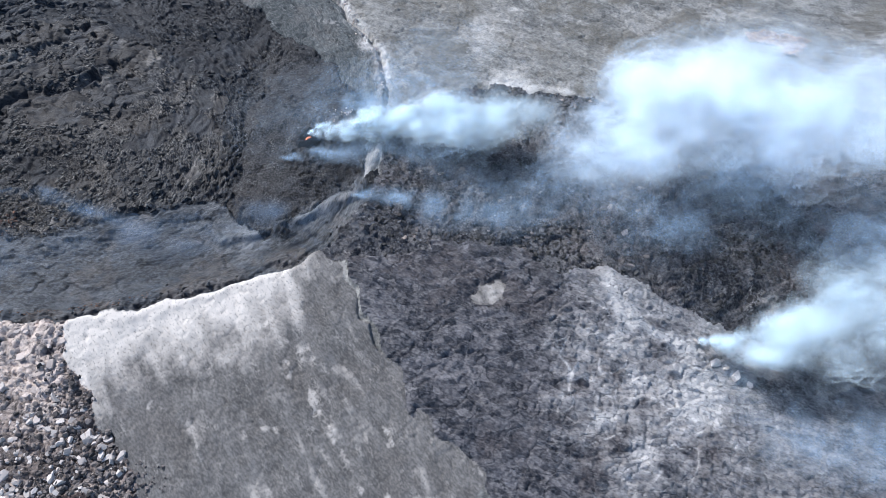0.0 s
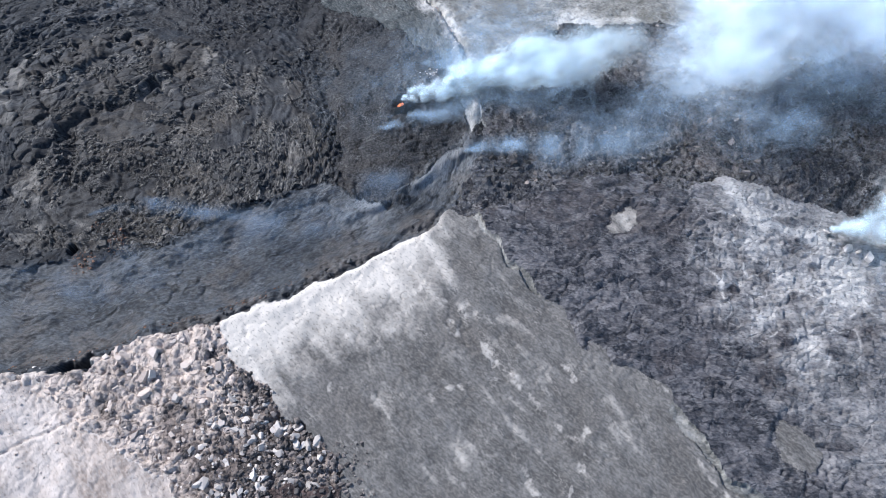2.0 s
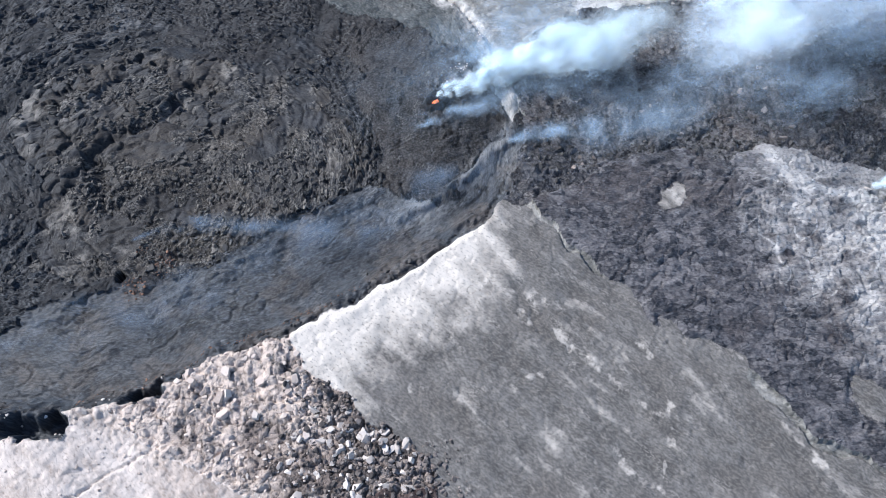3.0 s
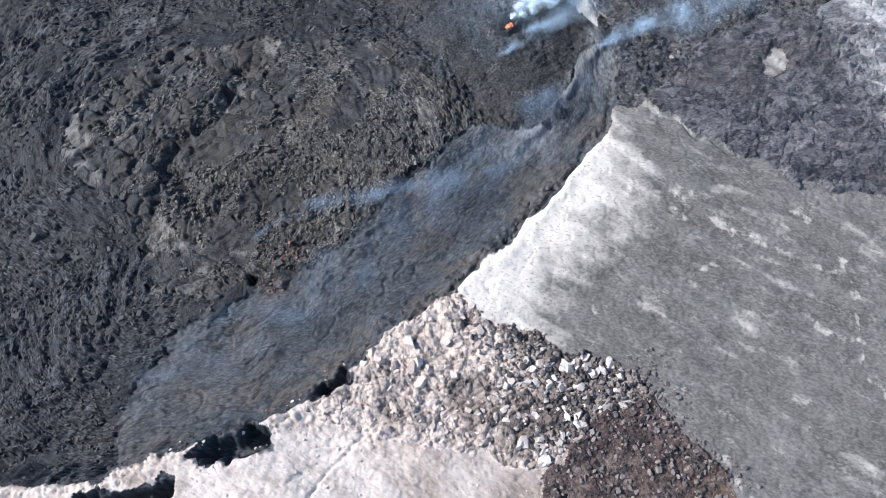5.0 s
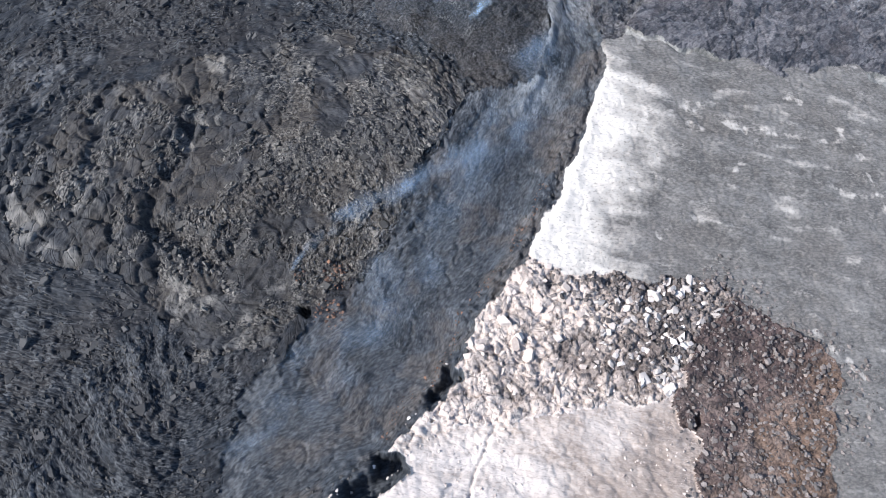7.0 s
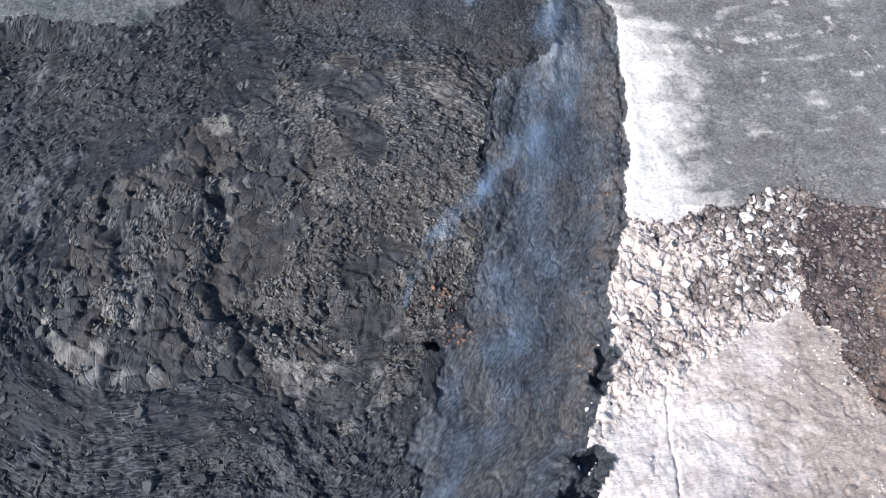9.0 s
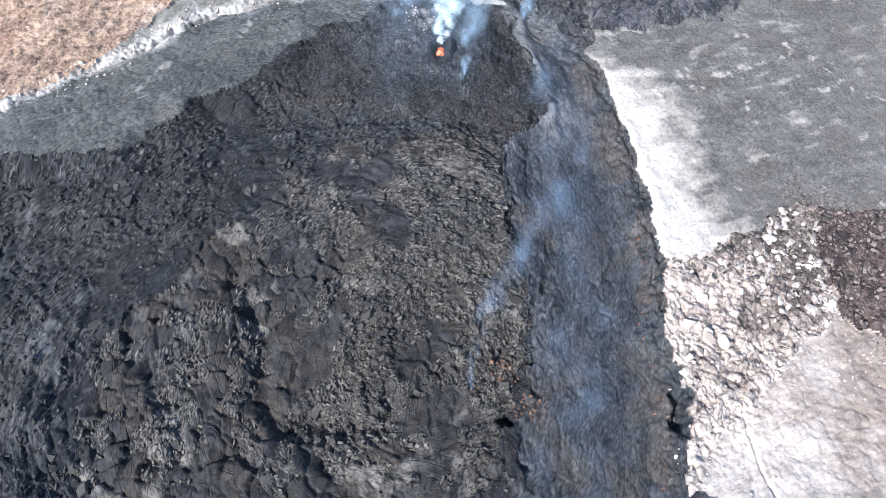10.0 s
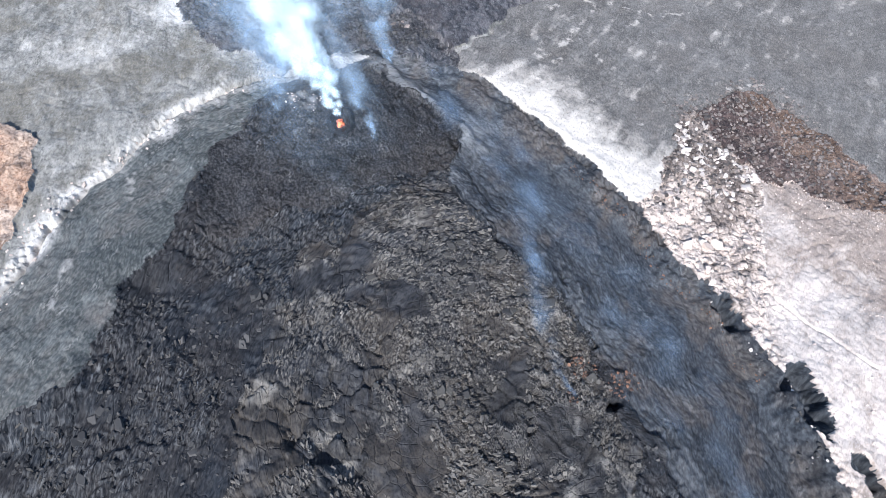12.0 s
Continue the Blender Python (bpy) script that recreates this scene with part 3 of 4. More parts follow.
    put(1, 0.025 * grain + 0.02 * bands + 0.03 * fine + 0.025 * thin - 0.09 * arcs - 0.12 * hair * (fbm(x, y, 9, 184, 2) > 0.2) - 0.1 * creases * (fbm(x, y, 14, 189, 2) > 0.45) + 0.2 * big, 0.08 + 0.07 * grain + 0.14 * smooth(0.95, 1.15, grain + 0.8 * fbm(x, y, 5, 187, 4, 0.6)) + 0.5 * white * smooth(-0.7, 0.3, fbm(x, y, 1.3, 362, 4, 0.7)) + 0.16 * smooth(0.5, 0.85, drawn(x, y, angle, 1.7, 6.0, 363, 3) * smooth(-0.1, 0.3, fbm(x, y, 8, 364, 3))) - 0.05 * arcs + 0.07 * fbm(x, y, 7, 88, 5, 0.6) + 0.06 * thin + 0.1 * fbm(x, y, 2.2, 203, 4, 0.7) + 0.85 * near + 0.4 * spot(qx, qy, 7, 48.6, 3))
    east = smooth(-53, -43, x + 0.5 * (33 - y))
    # distance from the joints, which are coloured darker to stand for their shade
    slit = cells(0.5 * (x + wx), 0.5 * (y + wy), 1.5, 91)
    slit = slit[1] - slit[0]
    split = plates(vx * 0.45 + vy * 0.2, wy * 0.9 - wx * 0.4, 1.5, 191, 0.3, 0.25, 0.14, 0.7)
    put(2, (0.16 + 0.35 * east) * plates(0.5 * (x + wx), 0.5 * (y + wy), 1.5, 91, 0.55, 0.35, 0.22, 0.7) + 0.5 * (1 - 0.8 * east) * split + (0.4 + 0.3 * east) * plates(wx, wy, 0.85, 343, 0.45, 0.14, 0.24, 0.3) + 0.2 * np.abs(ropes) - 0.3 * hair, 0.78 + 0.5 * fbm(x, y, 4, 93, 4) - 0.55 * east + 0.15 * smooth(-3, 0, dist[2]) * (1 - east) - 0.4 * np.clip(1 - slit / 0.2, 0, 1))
    shelf = smooth(3.2, 0.4, sd) * smooth(-66, -70, x)
    fringe = smooth(5, 0, dist[2]) * smooth(26, 32, y)
    # joints beside the rubble get the same shade in their colour
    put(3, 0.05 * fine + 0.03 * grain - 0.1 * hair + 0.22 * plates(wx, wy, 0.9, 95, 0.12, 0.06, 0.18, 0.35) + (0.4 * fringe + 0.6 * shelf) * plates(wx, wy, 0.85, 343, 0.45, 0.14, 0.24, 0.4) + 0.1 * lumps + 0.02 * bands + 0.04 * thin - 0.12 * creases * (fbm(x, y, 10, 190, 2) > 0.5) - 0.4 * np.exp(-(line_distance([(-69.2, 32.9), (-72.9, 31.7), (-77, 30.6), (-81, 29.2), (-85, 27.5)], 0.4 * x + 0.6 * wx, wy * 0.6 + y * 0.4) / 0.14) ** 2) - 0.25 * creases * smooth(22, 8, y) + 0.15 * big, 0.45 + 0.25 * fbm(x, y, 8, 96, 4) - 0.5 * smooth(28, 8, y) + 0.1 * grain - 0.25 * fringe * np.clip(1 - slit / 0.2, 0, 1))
    put(4, 0.35 * np.abs(ropes) + 0.5 * bits + 0.25 * lumps, 0.12 + 0.35 * fbm(x, y, 5, 99, 4) + 0.2 * smooth(-3, 0, dist[4]) * smooth(-50, -56, x))
    bleach = smooth(9, -7, outline_distance(BLEACHED, vx, vy))
    web = np.exp(-(drawn(x, y, angle + 0.9, 2.2, 3.5, 195) / 0.06) ** 2) * (fbm(x, y, 4, 204, 2) > -0.1)
    flakes = plates(wx, wy, 1.7, 341, 0.14, 0.05, 0.12, 0.14)
    # paler to the east: bleached ground, plus steam haze painted into the colour
    put(5, 0.04 * ropes + 0.07 * thin + 0.05 * bands - 0.14 * creases - 0.3 * hair * (fbm(x, y, 7, 205, 2) > 0.0) + 0.03 * fine - 0.05 * arcs + 0.5 * smooth(0, 1.2, np.maximum(dist[1], 0)) + 0.35 * big + 0.04 * lumps + (0.5 + 0.5 * bleach) * flakes + 0.2 * bits * smooth(0.0, 0.4, fbm(x, y, 7, 342, 3)), 0.02 + 0.05 * grain + 0.16 * fbm(x, y, 6, 103, 5, 0.6) + bleach * (0.25 + 0.36 * fbm(x, y, 3, 104, 5, 0.65) + 0.5 * web + 0.2 * tone2) + 0.8 * np.exp(-(line_distance([(24.5, 51.1), (26, 46.5), (30.3, 43.6), (36.9, 40.9)], wx, wy) / 0.8) ** 2) + 0.55 * spot(vx, vy, 38, 35, 4) + 0.34 * smooth(4, 30, x))
    put(6, 0.25 * np.abs(ropes) + 0.12 * np.abs(thin) + 0.25 * bands - 0.3 * creases + 0.3 * plates(wx, wy, 1.6, 106, 0.3, 0.15, 0.2, 0.35) + 0.35 * bits + 0.35 * lumps + 0.6 * big, 0.08 + 0.25 * fbm(x, y, 6, 107, 5, 0.6) + bleach * (0.4 + 0.4 * web) + 0.6 * spot(wx, wy, 48.5, 48.3, 2.5))
    north = np.exp(-(line_distance([(8, 90), (22, 89.5)], vx, vy) / 1.5) ** 2)
    put(0, -0.08 * arcs - 0.12 * hair * (big > 0) + 0.05 * ropes + 0.05 * thin + 0.12 * bands - 0.14 * creases + 0.06 * fine + 0.15 * lumps + 0.12 * flakes + 0.6 * big, 0.12 + 0.07 * grain + 0.34 * fbm(x, y, 7, 110, 5, 0.65) + 0.2 * np.exp(-(np.maximum(sd, 0) / 2) ** 2) + 0.5 * north + 0.35 * spot(vx, vy, 4, 104, 6) + 0.3 * spot(vx, vy, 12, 91, 5))
    put(12, 0.35 * np.abs(ropes) + 0.25 * bands + 0.1 * fine, 0.08 + 0.3 * fbm(x, y, 5, 113, 4) + 0.15 * np.exp(-(dist[12] / 3) ** 2))
    # metres along and across the flow, for the grain of the rock
    plain_sd = outline_distance(CRATER, x, y)
    flows = {7: (theta * 30, outline_distance(CRUST_EDGE, x, y)), 8: (theta * 20, rr), 9: (x + 0.3 * y, plain_sd), 11: (y - 0.6 * x, plain_sd)}
    # weathering: brown and rusty stains, olive ash, tan tephra
    stain = np.zeros(x.shape)
    blot = fbm(x, y, 7, 351, 5, 0.6)
    for k, v in ((8, smooth(-0.05, 0.4, blot) * 0.8 + 0.3 * smooth(24, 12, rr)), (7, 0.7 * smooth(0.05, 0.45, blot) + 0.6 * smooth(8, 1, dist[11]) * smooth(-20, -30, x) * smooth(118, 104, y)), (9, 0.7 * smooth(0.2, 0.5, blot) + 0.95 * np.exp(-((sd + 2.2) / 1.3) ** 2) * smooth(-0.3, 0.2, fbm(x, y, 5, 352, 2))), (10, 0.5 * smooth(-27, -33, x) + 0.3 * smooth(0.0, 0.4, blot) * smooth(-20, -28, x)), (1, 0.6 * smooth(0.0, 0.5, blot) * smooth(6, 16, sd)), (3, smooth(34, 18, y + 6 * blot) * (0.8 + 0.3 * grain)), (4, smooth(12, 4, y + 4 * blot)), (5, smooth(0.0, 0.4, blot)), (0, smooth(-0.05, 0.45, blot)), (11, smooth(-1, -9, sd) * smooth(-0.3, 0.2, blot))):
        m = region == k
        stain[m] = np.clip(v, 0, 1)[m]
    # grey ridge between the mound and the lava sheet, salted white near the rim
    spine = line_distance([(-9.5, 74), (-11.5, 66.5), (-17, 62.3), (-24, 59.2), (-33, 56.5)], wx, wy)
    relief += 0.8 * np.exp(-(spine / 1.0) ** 2)
    crest_band = line_distance([(-10, 87), (-11.5, 96), (-16, 104), (-20, 112.5), (-27, 119), (-36, 130), (-50, 146)], wx, wy)
    dust_and_shade = np.clip(dust_and_shade + (0.22 + 0.4 * smooth(100, 112, y)) * np.exp(-(crest_band / 1.2) ** 2), 0, 1)
    relief += 0.8 * np.exp(-(crest_band / 1.6) ** 2) * shards
    dust_and_shade = np.clip(dust_and_shade + 0.16 * np.exp(-(spine / 3.2) ** 2) * (x > -30) * (x < -12) + 0.14 * np.exp(-(spine / 1.2) ** 2) + 0.25 * np.exp(-(spine / 1.0) ** 2) * spot(x, y, -13, 65.5, 2.5), 0, 1)
    # open fissure along the crest
    crest = line_distance([(-9.3, 71), (-10, 87), (-11.5, 96), (-16, 104), (-20, 112.5), (-27, 119), (-36, 130), (-50, 146)], vx * 0.5 + x * 0.5, vy * 0.5 + y * 0.5)
    relief -= (1.1 + 0.9 * smooth(112, 120, y)) * np.exp(-(crest / 0.38) ** 2)
    # lip over the crater along the south wall, and the gap that opened at its foot
    south = smooth(60, 50, y) * smooth(-6, -16, x)
    jag = fbm(x, y, 2.4, 123, 3)
    relief += 0.22 * np.exp(-((sd - 0.8) / 0.9) ** 2) * (sd > 0) * south
    relief -= 0.55 * np.exp(-((sd + 0.7 + 0.7 * jag) / 0.4) ** 2) * south * smooth(-72, -64, x)
    relief -= (2.9 + 0.2 * fine) * cut
    for px, py, r, depth in PITS:
        q = np.hypot(x - px + 0.7 * fbm(x, y, 1.6, 121), y - py + 0.7 * fbm(x, y, 1.6, 122)) / r
        relief -= depth * smooth(1.15, 0.75, q)
    # painted glints are strongest along the thin raised ropes
    return z + relief, region, dust_and_shade, 0.5 + 0.5 * np.clip(grain, -1, 1), glint_flecks * (0.4 + 0.6 * smooth(0.6, 1.25, thin)), stain, loose, flows


def spread(lo, hi, step, growth, reach):
    """Even steps between lo and hi, growing ones beyond, out to the reach."""
    mid = np.arange(lo, hi + step, step)
    out, s = [], step
    while sum(out) < reach:
        s *= growth
        out.append(s)
    far = np.cumsum(out)
    return np.concatenate([lo - far[::-1], mid, mid[-1] + far])


def mesh_of(name, verts, faces, smooth_shade=True):
    """A mesh from arrays; all faces have the same number of corners."""
    me = bpy.data.meshes.new(name)
    n, k = faces.shape
    me.vertices.add(len(verts))
    me.vertices.foreach_set("co", np.asarray(verts, np.float32).ravel())
    me.loops.add(n * k)
    me.loops.foreach_set("vertex_index", faces.astype(np.int32).ravel())
    me.polygons.add(n)
    me.polygons.foreach_set("loop_start", np.arange(0, n * k, k, dtype=np.int32))
    me.polygons.foreach_set("use_smooth", np.full(n, smooth_shade))
    me.update(calc_edges=True)
    return me


def attribute(me, name, values):
    a = me.attributes.new(name, "FLOAT", "POINT")
    a.data.foreach_set("value", np.asarray(values, np.float32))


# ---- the ground, one sheet cut along the contacts ----
GX = spread(-112, 62, STEP, 1.06, 2600)
GY = spread(-16, 142, STEP, 1.06, 2600)
X, Y = np.meshgrid(GX, GY)
Z, REGION, DUST_AND_SHADE, GRAIN, GLINT_FLECKS, STAIN, LOOSE, FLOWS = survey(X.ravel(), Y.ravel())
NX = len(GX)
corner = (np.arange(len(GY) - 1)[:, None] * NX + np.arange(NX - 1)[None, :]).ravel()
QUADS = np.stack([corner, corner + 1, corner + NX + 1, corner + NX], 1)
VERTS = np.stack([X.ravel(), Y.ravel(), Z], 1)
GROUND_LABELS = ["light grey ash-dusted volcanic flank with pale streaks", "smooth grey volcanic ash slope, whiter along the crater rim", "pale slope of broken volcanic rubble under the crater rim", "pinkish pale tephra slope with fine cracks", "dark brown scoria slope of loose fragments", "brown-grey solidified ropy lava flow over the ash", "dark lava field of rough broken crust behind the crater", "dark folded lava crater floor, cooled and cracked", "brownish broken lava crust of tilted plates and ropy rings", "smooth blue-grey lava sheet along the crater wall", "black spatter mound round the smoking vent", "teal-grey terrace below the crater rim", "orange cinder slope of weathered rock"]
GROUND = {}
for k, name in enumerate(NAMES):
    q = QUADS[REGION[QUADS[:, 0]] == k]
    used, inverse = np.unique(q, return_inverse=True)
    me = mesh_of(name, VERTS[used], inverse.reshape(q.shape))
    attribute(me, "dust_and_shade", DUST_AND_SHADE[used])
    attribute(me, "grain", GRAIN[used])
    attribute(me, "glint_flecks", GLINT_FLECKS[used])
    attribute(me, "stain", STAIN[used])
    attribute(me, "loose", LOOSE[used])
    fu, fv = FLOWS[k] if k in FLOWS else (VERTS[:, 0], VERTS[:, 1])
    flow_of = me.attributes.new("flow", "FLOAT_VECTOR", "POINT")
    flow_of.data.foreach_set("vector", np.stack([fu[used], fv[used], np.zeros(len(used))], 1).astype(np.float32).ravel())
    me.materials.append(MATS[k])
    GROUND[name] = tagged(new(name, me), GROUND_LABELS[k], "ground", kind="structure")


def height_at(xs, ys):
    """The ground's height at plan points, from the sheet."""
    xs, ys = np.asarray(xs, float), np.asarray(ys, float)
    i = np.clip(np.searchsorted(GX, xs) - 1, 0, NX - 2)
    j = np.clip(np.searchsorted(GY, ys) - 1, 0, len(GY) - 2)
    fx, fy = (xs - GX[i]) / (GX[i + 1] - GX[i]), (ys - GY[j]) / (GY[j + 1] - GY[j])
    g = Z.reshape(len(GY), NX)
    return g[j, i] * (1 - fx) * (1 - fy) + g[j, i + 1] * fx * (1 - fy) + g[j + 1, i] * (1 - fx) * fy + g[j + 1, i + 1] * fx * fy


# ---- loose stones ----
def hull_mesh(name, points):
    bm = bmesh.new()
    for p in points:
        bm.verts.new(p)
    hull = bmesh.ops.convex_hull(bm, input=bm.verts)
    bmesh.ops.delete(bm, geom=[g for g in hull["geom_interior"] if isinstance(g, bmesh.types.BMVert)], context="VERTS")
    bmesh.ops.triangulate(bm, faces=bm.faces)
    me = bpy.data.meshes.new(name)
    bm.to_mesh(me)
    bm.free()
    return me


def block_mesh(name, seed, flat, corners=14):
    """An irregular angular stone about 1 m across."""
    rng = random.Random(seed)
    sx, sy = rng.uniform(0.85, 1.2), rng.uniform(0.7, 1.0)
    pts = []
    for k in range(corners):
        v = Vector((rng.gauss(0, 1), rng.gauss(0, 1), rng.gauss(0, 1))).normalized()
        v = Vector([math.copysign(abs(c) ** 0.55, c) for c in v]) * rng.uniform(0.42, 0.52)
        pts.append((v.x * sx, v.y * sy, v.z * flat))
    return hull_mesh(name, pts)


def slab_mesh(name, seed, thick):
    """A flat slab about 1 m across: an uneven outline, worn along its upper edge."""
    rng = random.Random(seed)
    n = rng.randint(4, 6)
    pts = []
    long = rng.uniform(0.5, 0.9)
    for i in range(n):
        w = 2 * math.pi * (i + rng.uniform(-0.3, 0.3)) / n
        r = rng.uniform(0.36, 0.58)
        px, py = r * math.cos(w), r * long * math.sin(w)
        dz = rng.uniform(-0.03, 0.03)
        pts += [(px, py, dz - thick / 2), (px, py, dz + thick * 0.2), (px * 0.88, py * 0.88, dz + thick / 2)]
    return hull_mesh(name, pts)


def arrays_of(me):
    co = np.zeros(len(me.vertices) * 3)
    me.vertices.foreach_get("co", co)
    return co.reshape(-1, 3), np.array([p.vertices[:] for p in me.polygons])


ROUND_STONES = [block_mesh("stone", 100 + i, 0.6, 18) for i in range(10)]
FLAT_STONES = [slab_mesh("slab", 200 + i, 0.2) for i in range(10)]
BLOCKS = [slab_mesh("block", 300 + i, 0.42) if i % 3 else block_mesh("block", 300 + i, 0.6, 14) for i in range(10)]
RAW = {"round": [arrays_of(m) for m in ROUND_STONES], "flat": [arrays_of(m) for m in FLAT_STONES]}


def scatter(count, box, test, seed):
    """Plan points inside a box that pass a test, at random."""
    rng = np.random.default_rng(seed)
    x = rng.uniform(box[0], box[1], count * 6)
    y = rng.uniform(box[2], box[3], count * 6)
    keep = np.flatnonzero(test(x, y, rng))[:count]
    return x[keep], y[keep]


def sliver_mesh(name, seed):
    """A long thin chip of crust about 1 m long."""
    rng = random.Random(seed)
    pts = []
    for i in range(5):
        w = 2 * math.pi * (i + rng.uniform(-0.3, 0.3)) / 5
        px, py = rng.uniform(0.4, 0.55) * math.cos(w), rng.uniform(0.1, 0.2) * math.sin(w)
        pts += [(px, py, -0.07), (px * 0.9, py * 0.9, 0.07 + rng.uniform(-0.02, 0.02))]
    return hull_mesh(name, pts)


RAW["sliver"] = [arrays_of(sliver_mesh("sliver", 400 + i)) for i in range(10)]


def strewn(name, xs, ys, sizes, shape, material, label, seed, tilt=0.5, sink=0.1, along=None):
    """Many small stones joined into one piece of scatter, at random or with their length along a direction."""
    rng = np.random.default_rng(seed)
    zs = height_at(xs, ys)
    vs, fs, base = [], [], 0
    for x, y, z, size in zip(xs, ys, zs, sizes):
        co, fa = RAW[shape][rng.integers(10)]
        a, b, c = rng.uniform(0, 6.283), rng.normal(0, tilt), rng.normal(0, tilt)
        if along:
            a = along(x, y) + rng.normal(0, 0.5)
        m = np.array(Euler((b, c, a)).to_matrix())
        vs.append(co * size @ m.T + (x, y, z + size * (0.12 - sink)))
        fs.append(fa + base)
        base += len(co)
    me = mesh_of(name, np.concatenate(vs), np.concatenate(fs), False)
    me.materials.append(material)
    return tagged(new(name, me), label, "rocks", kind="stuff")


def inside(edge, margin=0.0):
    return lambda x, y, rng: outline_distance(edge, x, y) < margin


def region_test(k, density=None, crumbled=False):
    """Points that lie on one kind of ground, where asked only on its crushed parts."""
    def test(x, y, rng):
        i = np.clip(np.searchsorted(GX, x) - 1, 0, NX - 2)
        j = np.clip(np.searchsorted(GY, y) - 1, 0, len(GY) - 2)
        ok = REGION.reshape(len(GY), NX)[j, i] == k
        if crumbled:
            ok &= LOOSE.reshape(len(GY), NX)[j, i] > 0.55
        if density is not None:
            ok &= rng.uniform(0, 1, x.shape) < density(x, y)
        return ok
    return test


def sizes_of(n, lo, hi, seed, power=2.2):
    return lo + (hi - lo) * np.random.default_rng(seed).uniform(0, 1, n) ** power


def clumps(size, seed, level=0.0):
    return lambda x, y: np.clip(0.5 + 1.6 * (fbm(x, y, size, seed, 3) - level), 0.02, 1)


x, y = scatter(150, (-82, -34, 14, 46), lambda x, y, rng: (outline_distance(RUBBLE_EDGE, x, y) < rng.uniform(-4, 2.5, x.shape)) & (outline_distance(CRATER, x, y) > 0.2) & (outline_distance(ASH_EDGE, x, y) > 0.3) & (rng.uniform(0, 1, x.shape) > 0.93 * smooth(-56, -44, x + 0.5 * (33 - y))), 1)
strewn("rubble", x, y, sizes_of(len(x), 0.25, 1.0, 2, 2.2), "round", PALE_BLOCK, "pale angular rubble covering the slope below the rim", 3, 0.16, 0.22)
x, y = scatter(1000, (-58, -34, 10, 44), region_test(2, lambda x, y: smooth(-56, -45, x)), 101)
strewn("talus", x, y, sizes_of(len(x), 0.25, 0.9, 102), "round", TALUS_BLOCK, "dark brown talus between the pale boulders", 103)
x, y = scatter(1300, (-104, -40, -10, 46), region_test(3, clumps(6, 301)), 4)
strewn("tephra_stones", x, y, sizes_of(len(x), 0.1, 0.4, 5), "round", PALE_BLOCK, "small pale stones strewn over the pink slope", 6)
x, y = scatter(1800, (-72, -34, -6, 24), lambda x, y, rng: outline_distance(BROWN_EDGE, x, y) < rng.uniform(-3, 2.5, x.shape), 7)
strewn("scoria_stones", x, y, sizes_of(len(x), 0.2, 0.8, 8), "round", TALUS_BLOCK, "dark brown scoria fragments", 9)
def round_crust(px, py):
    return math.atan2(py - 72, px + 67) + math.pi / 2


x, y = scatter(1800, (-96, -32, 55, 115), region_test(8, clumps(5, 302, 0.1), True), 10)
strewn("crust_shards", x, y, sizes_of(len(x), 0.25, 0.9, 11), "flat", CRUST_BLOCK, "broken shards of brown-grey lava crust", 12, 0.45)
x, y = scatter(3400, (-96, -32, 55, 115), region_test(8, clumps(6, 308, 0.0), True), 71)
strewn("crust_slivers", x, y, sizes_of(len(x), 0.35, 1.3, 72), "sliver", CRUST_BLOCK, "thin upturned slivers of lava crust lying in rings", 73, 0.28, 0.09, round_crust)
x, y = scatter(2400, (-112, -14, 50, 135), region_test(7, clumps(6, 309, 0.1), True), 74)
strewn("floor_slivers", x, y, sizes_of(len(x), 0.35, 1.3, 75), "sliver", PLATE_ROCK, "thin dark slivers of crust on the crater floor", 76, 0.28, 0.09, round_crust)
x, y = scatter(5000, (-112, -10, 45, 142), region_test(7, clumps(4, 303)), 13)
strewn("clinker", x, y, sizes_of(len(x), 0.2, 0.8, 14), "flat", DARK_BLOCK, "dark clinker shards on the crater floor", 15, 0.6)
x, y = scatter(3500, (-14, 62, 40, 95), region_test(6, clumps(5, 304)), 16)
strewn("field_clinker", x, y, sizes_of(len(x), 0.3, 1.1, 17), "flat", DARK_BLOCK, "dark clinker on the lava field", 18, 0.6)
x, y = scatter(450, (-112, -14, 38, 58), region_test(9, lambda x, y: np.exp(-(outline_distance(CRATER, x, y) + 0.8) ** 2 / 1.6)), 19)
strewn("wall_talus", x, y, sizes_of(len(x), 0.2, 0.8, 20), "round", DARK_BLOCK, "dark talus blocks at the foot of the crater wall", 21)
x, y = scatter(260, (-80, -40, 40, 50), lambda x, y, rng: np.abs(outline_distance(CRATER, x, y) + 2.2) < rng.uniform(0.1, 0.9, x.shape), 34)
strewn("rusty_fringe", x, y, sizes_of(len(x), 0.15, 0.5, 35), "flat", RUST_BLOCK, "rust-brown lava fragments along the foot of the wall", 36)
x, y = scatter(22, (-92, -66, 37, 44), lambda x, y, rng: np.abs(outline_distance(CRATER, x, y)) < 1.8, 22)
strewn("rim_blocks", x, y, sizes_of(len(x), 0.2, 0.95, 23), "round", WHITE_BLOCK, "pale blocks fallen into the gap under the crater rim", 24)
x, y = scatter(700, (-48, -4, 66, 146), lambda x, y, rng: line_distance([(-9.3, 71), (-10, 87), (-11.5, 96), (-16, 104), (-20, 112.5), (-27, 119), (-36, 130), (-50, 146)], x, y) < rng.uniform(0.2, 1.6, x.shape) + 1.6 * smooth(108, 118, y), 25)
strewn("crest_stones", x, y, sizes_of(len(x), 0.12, 0.5, 26), "round", PALE_BLOCK, "pale stones along the fissured crater crest", 27)
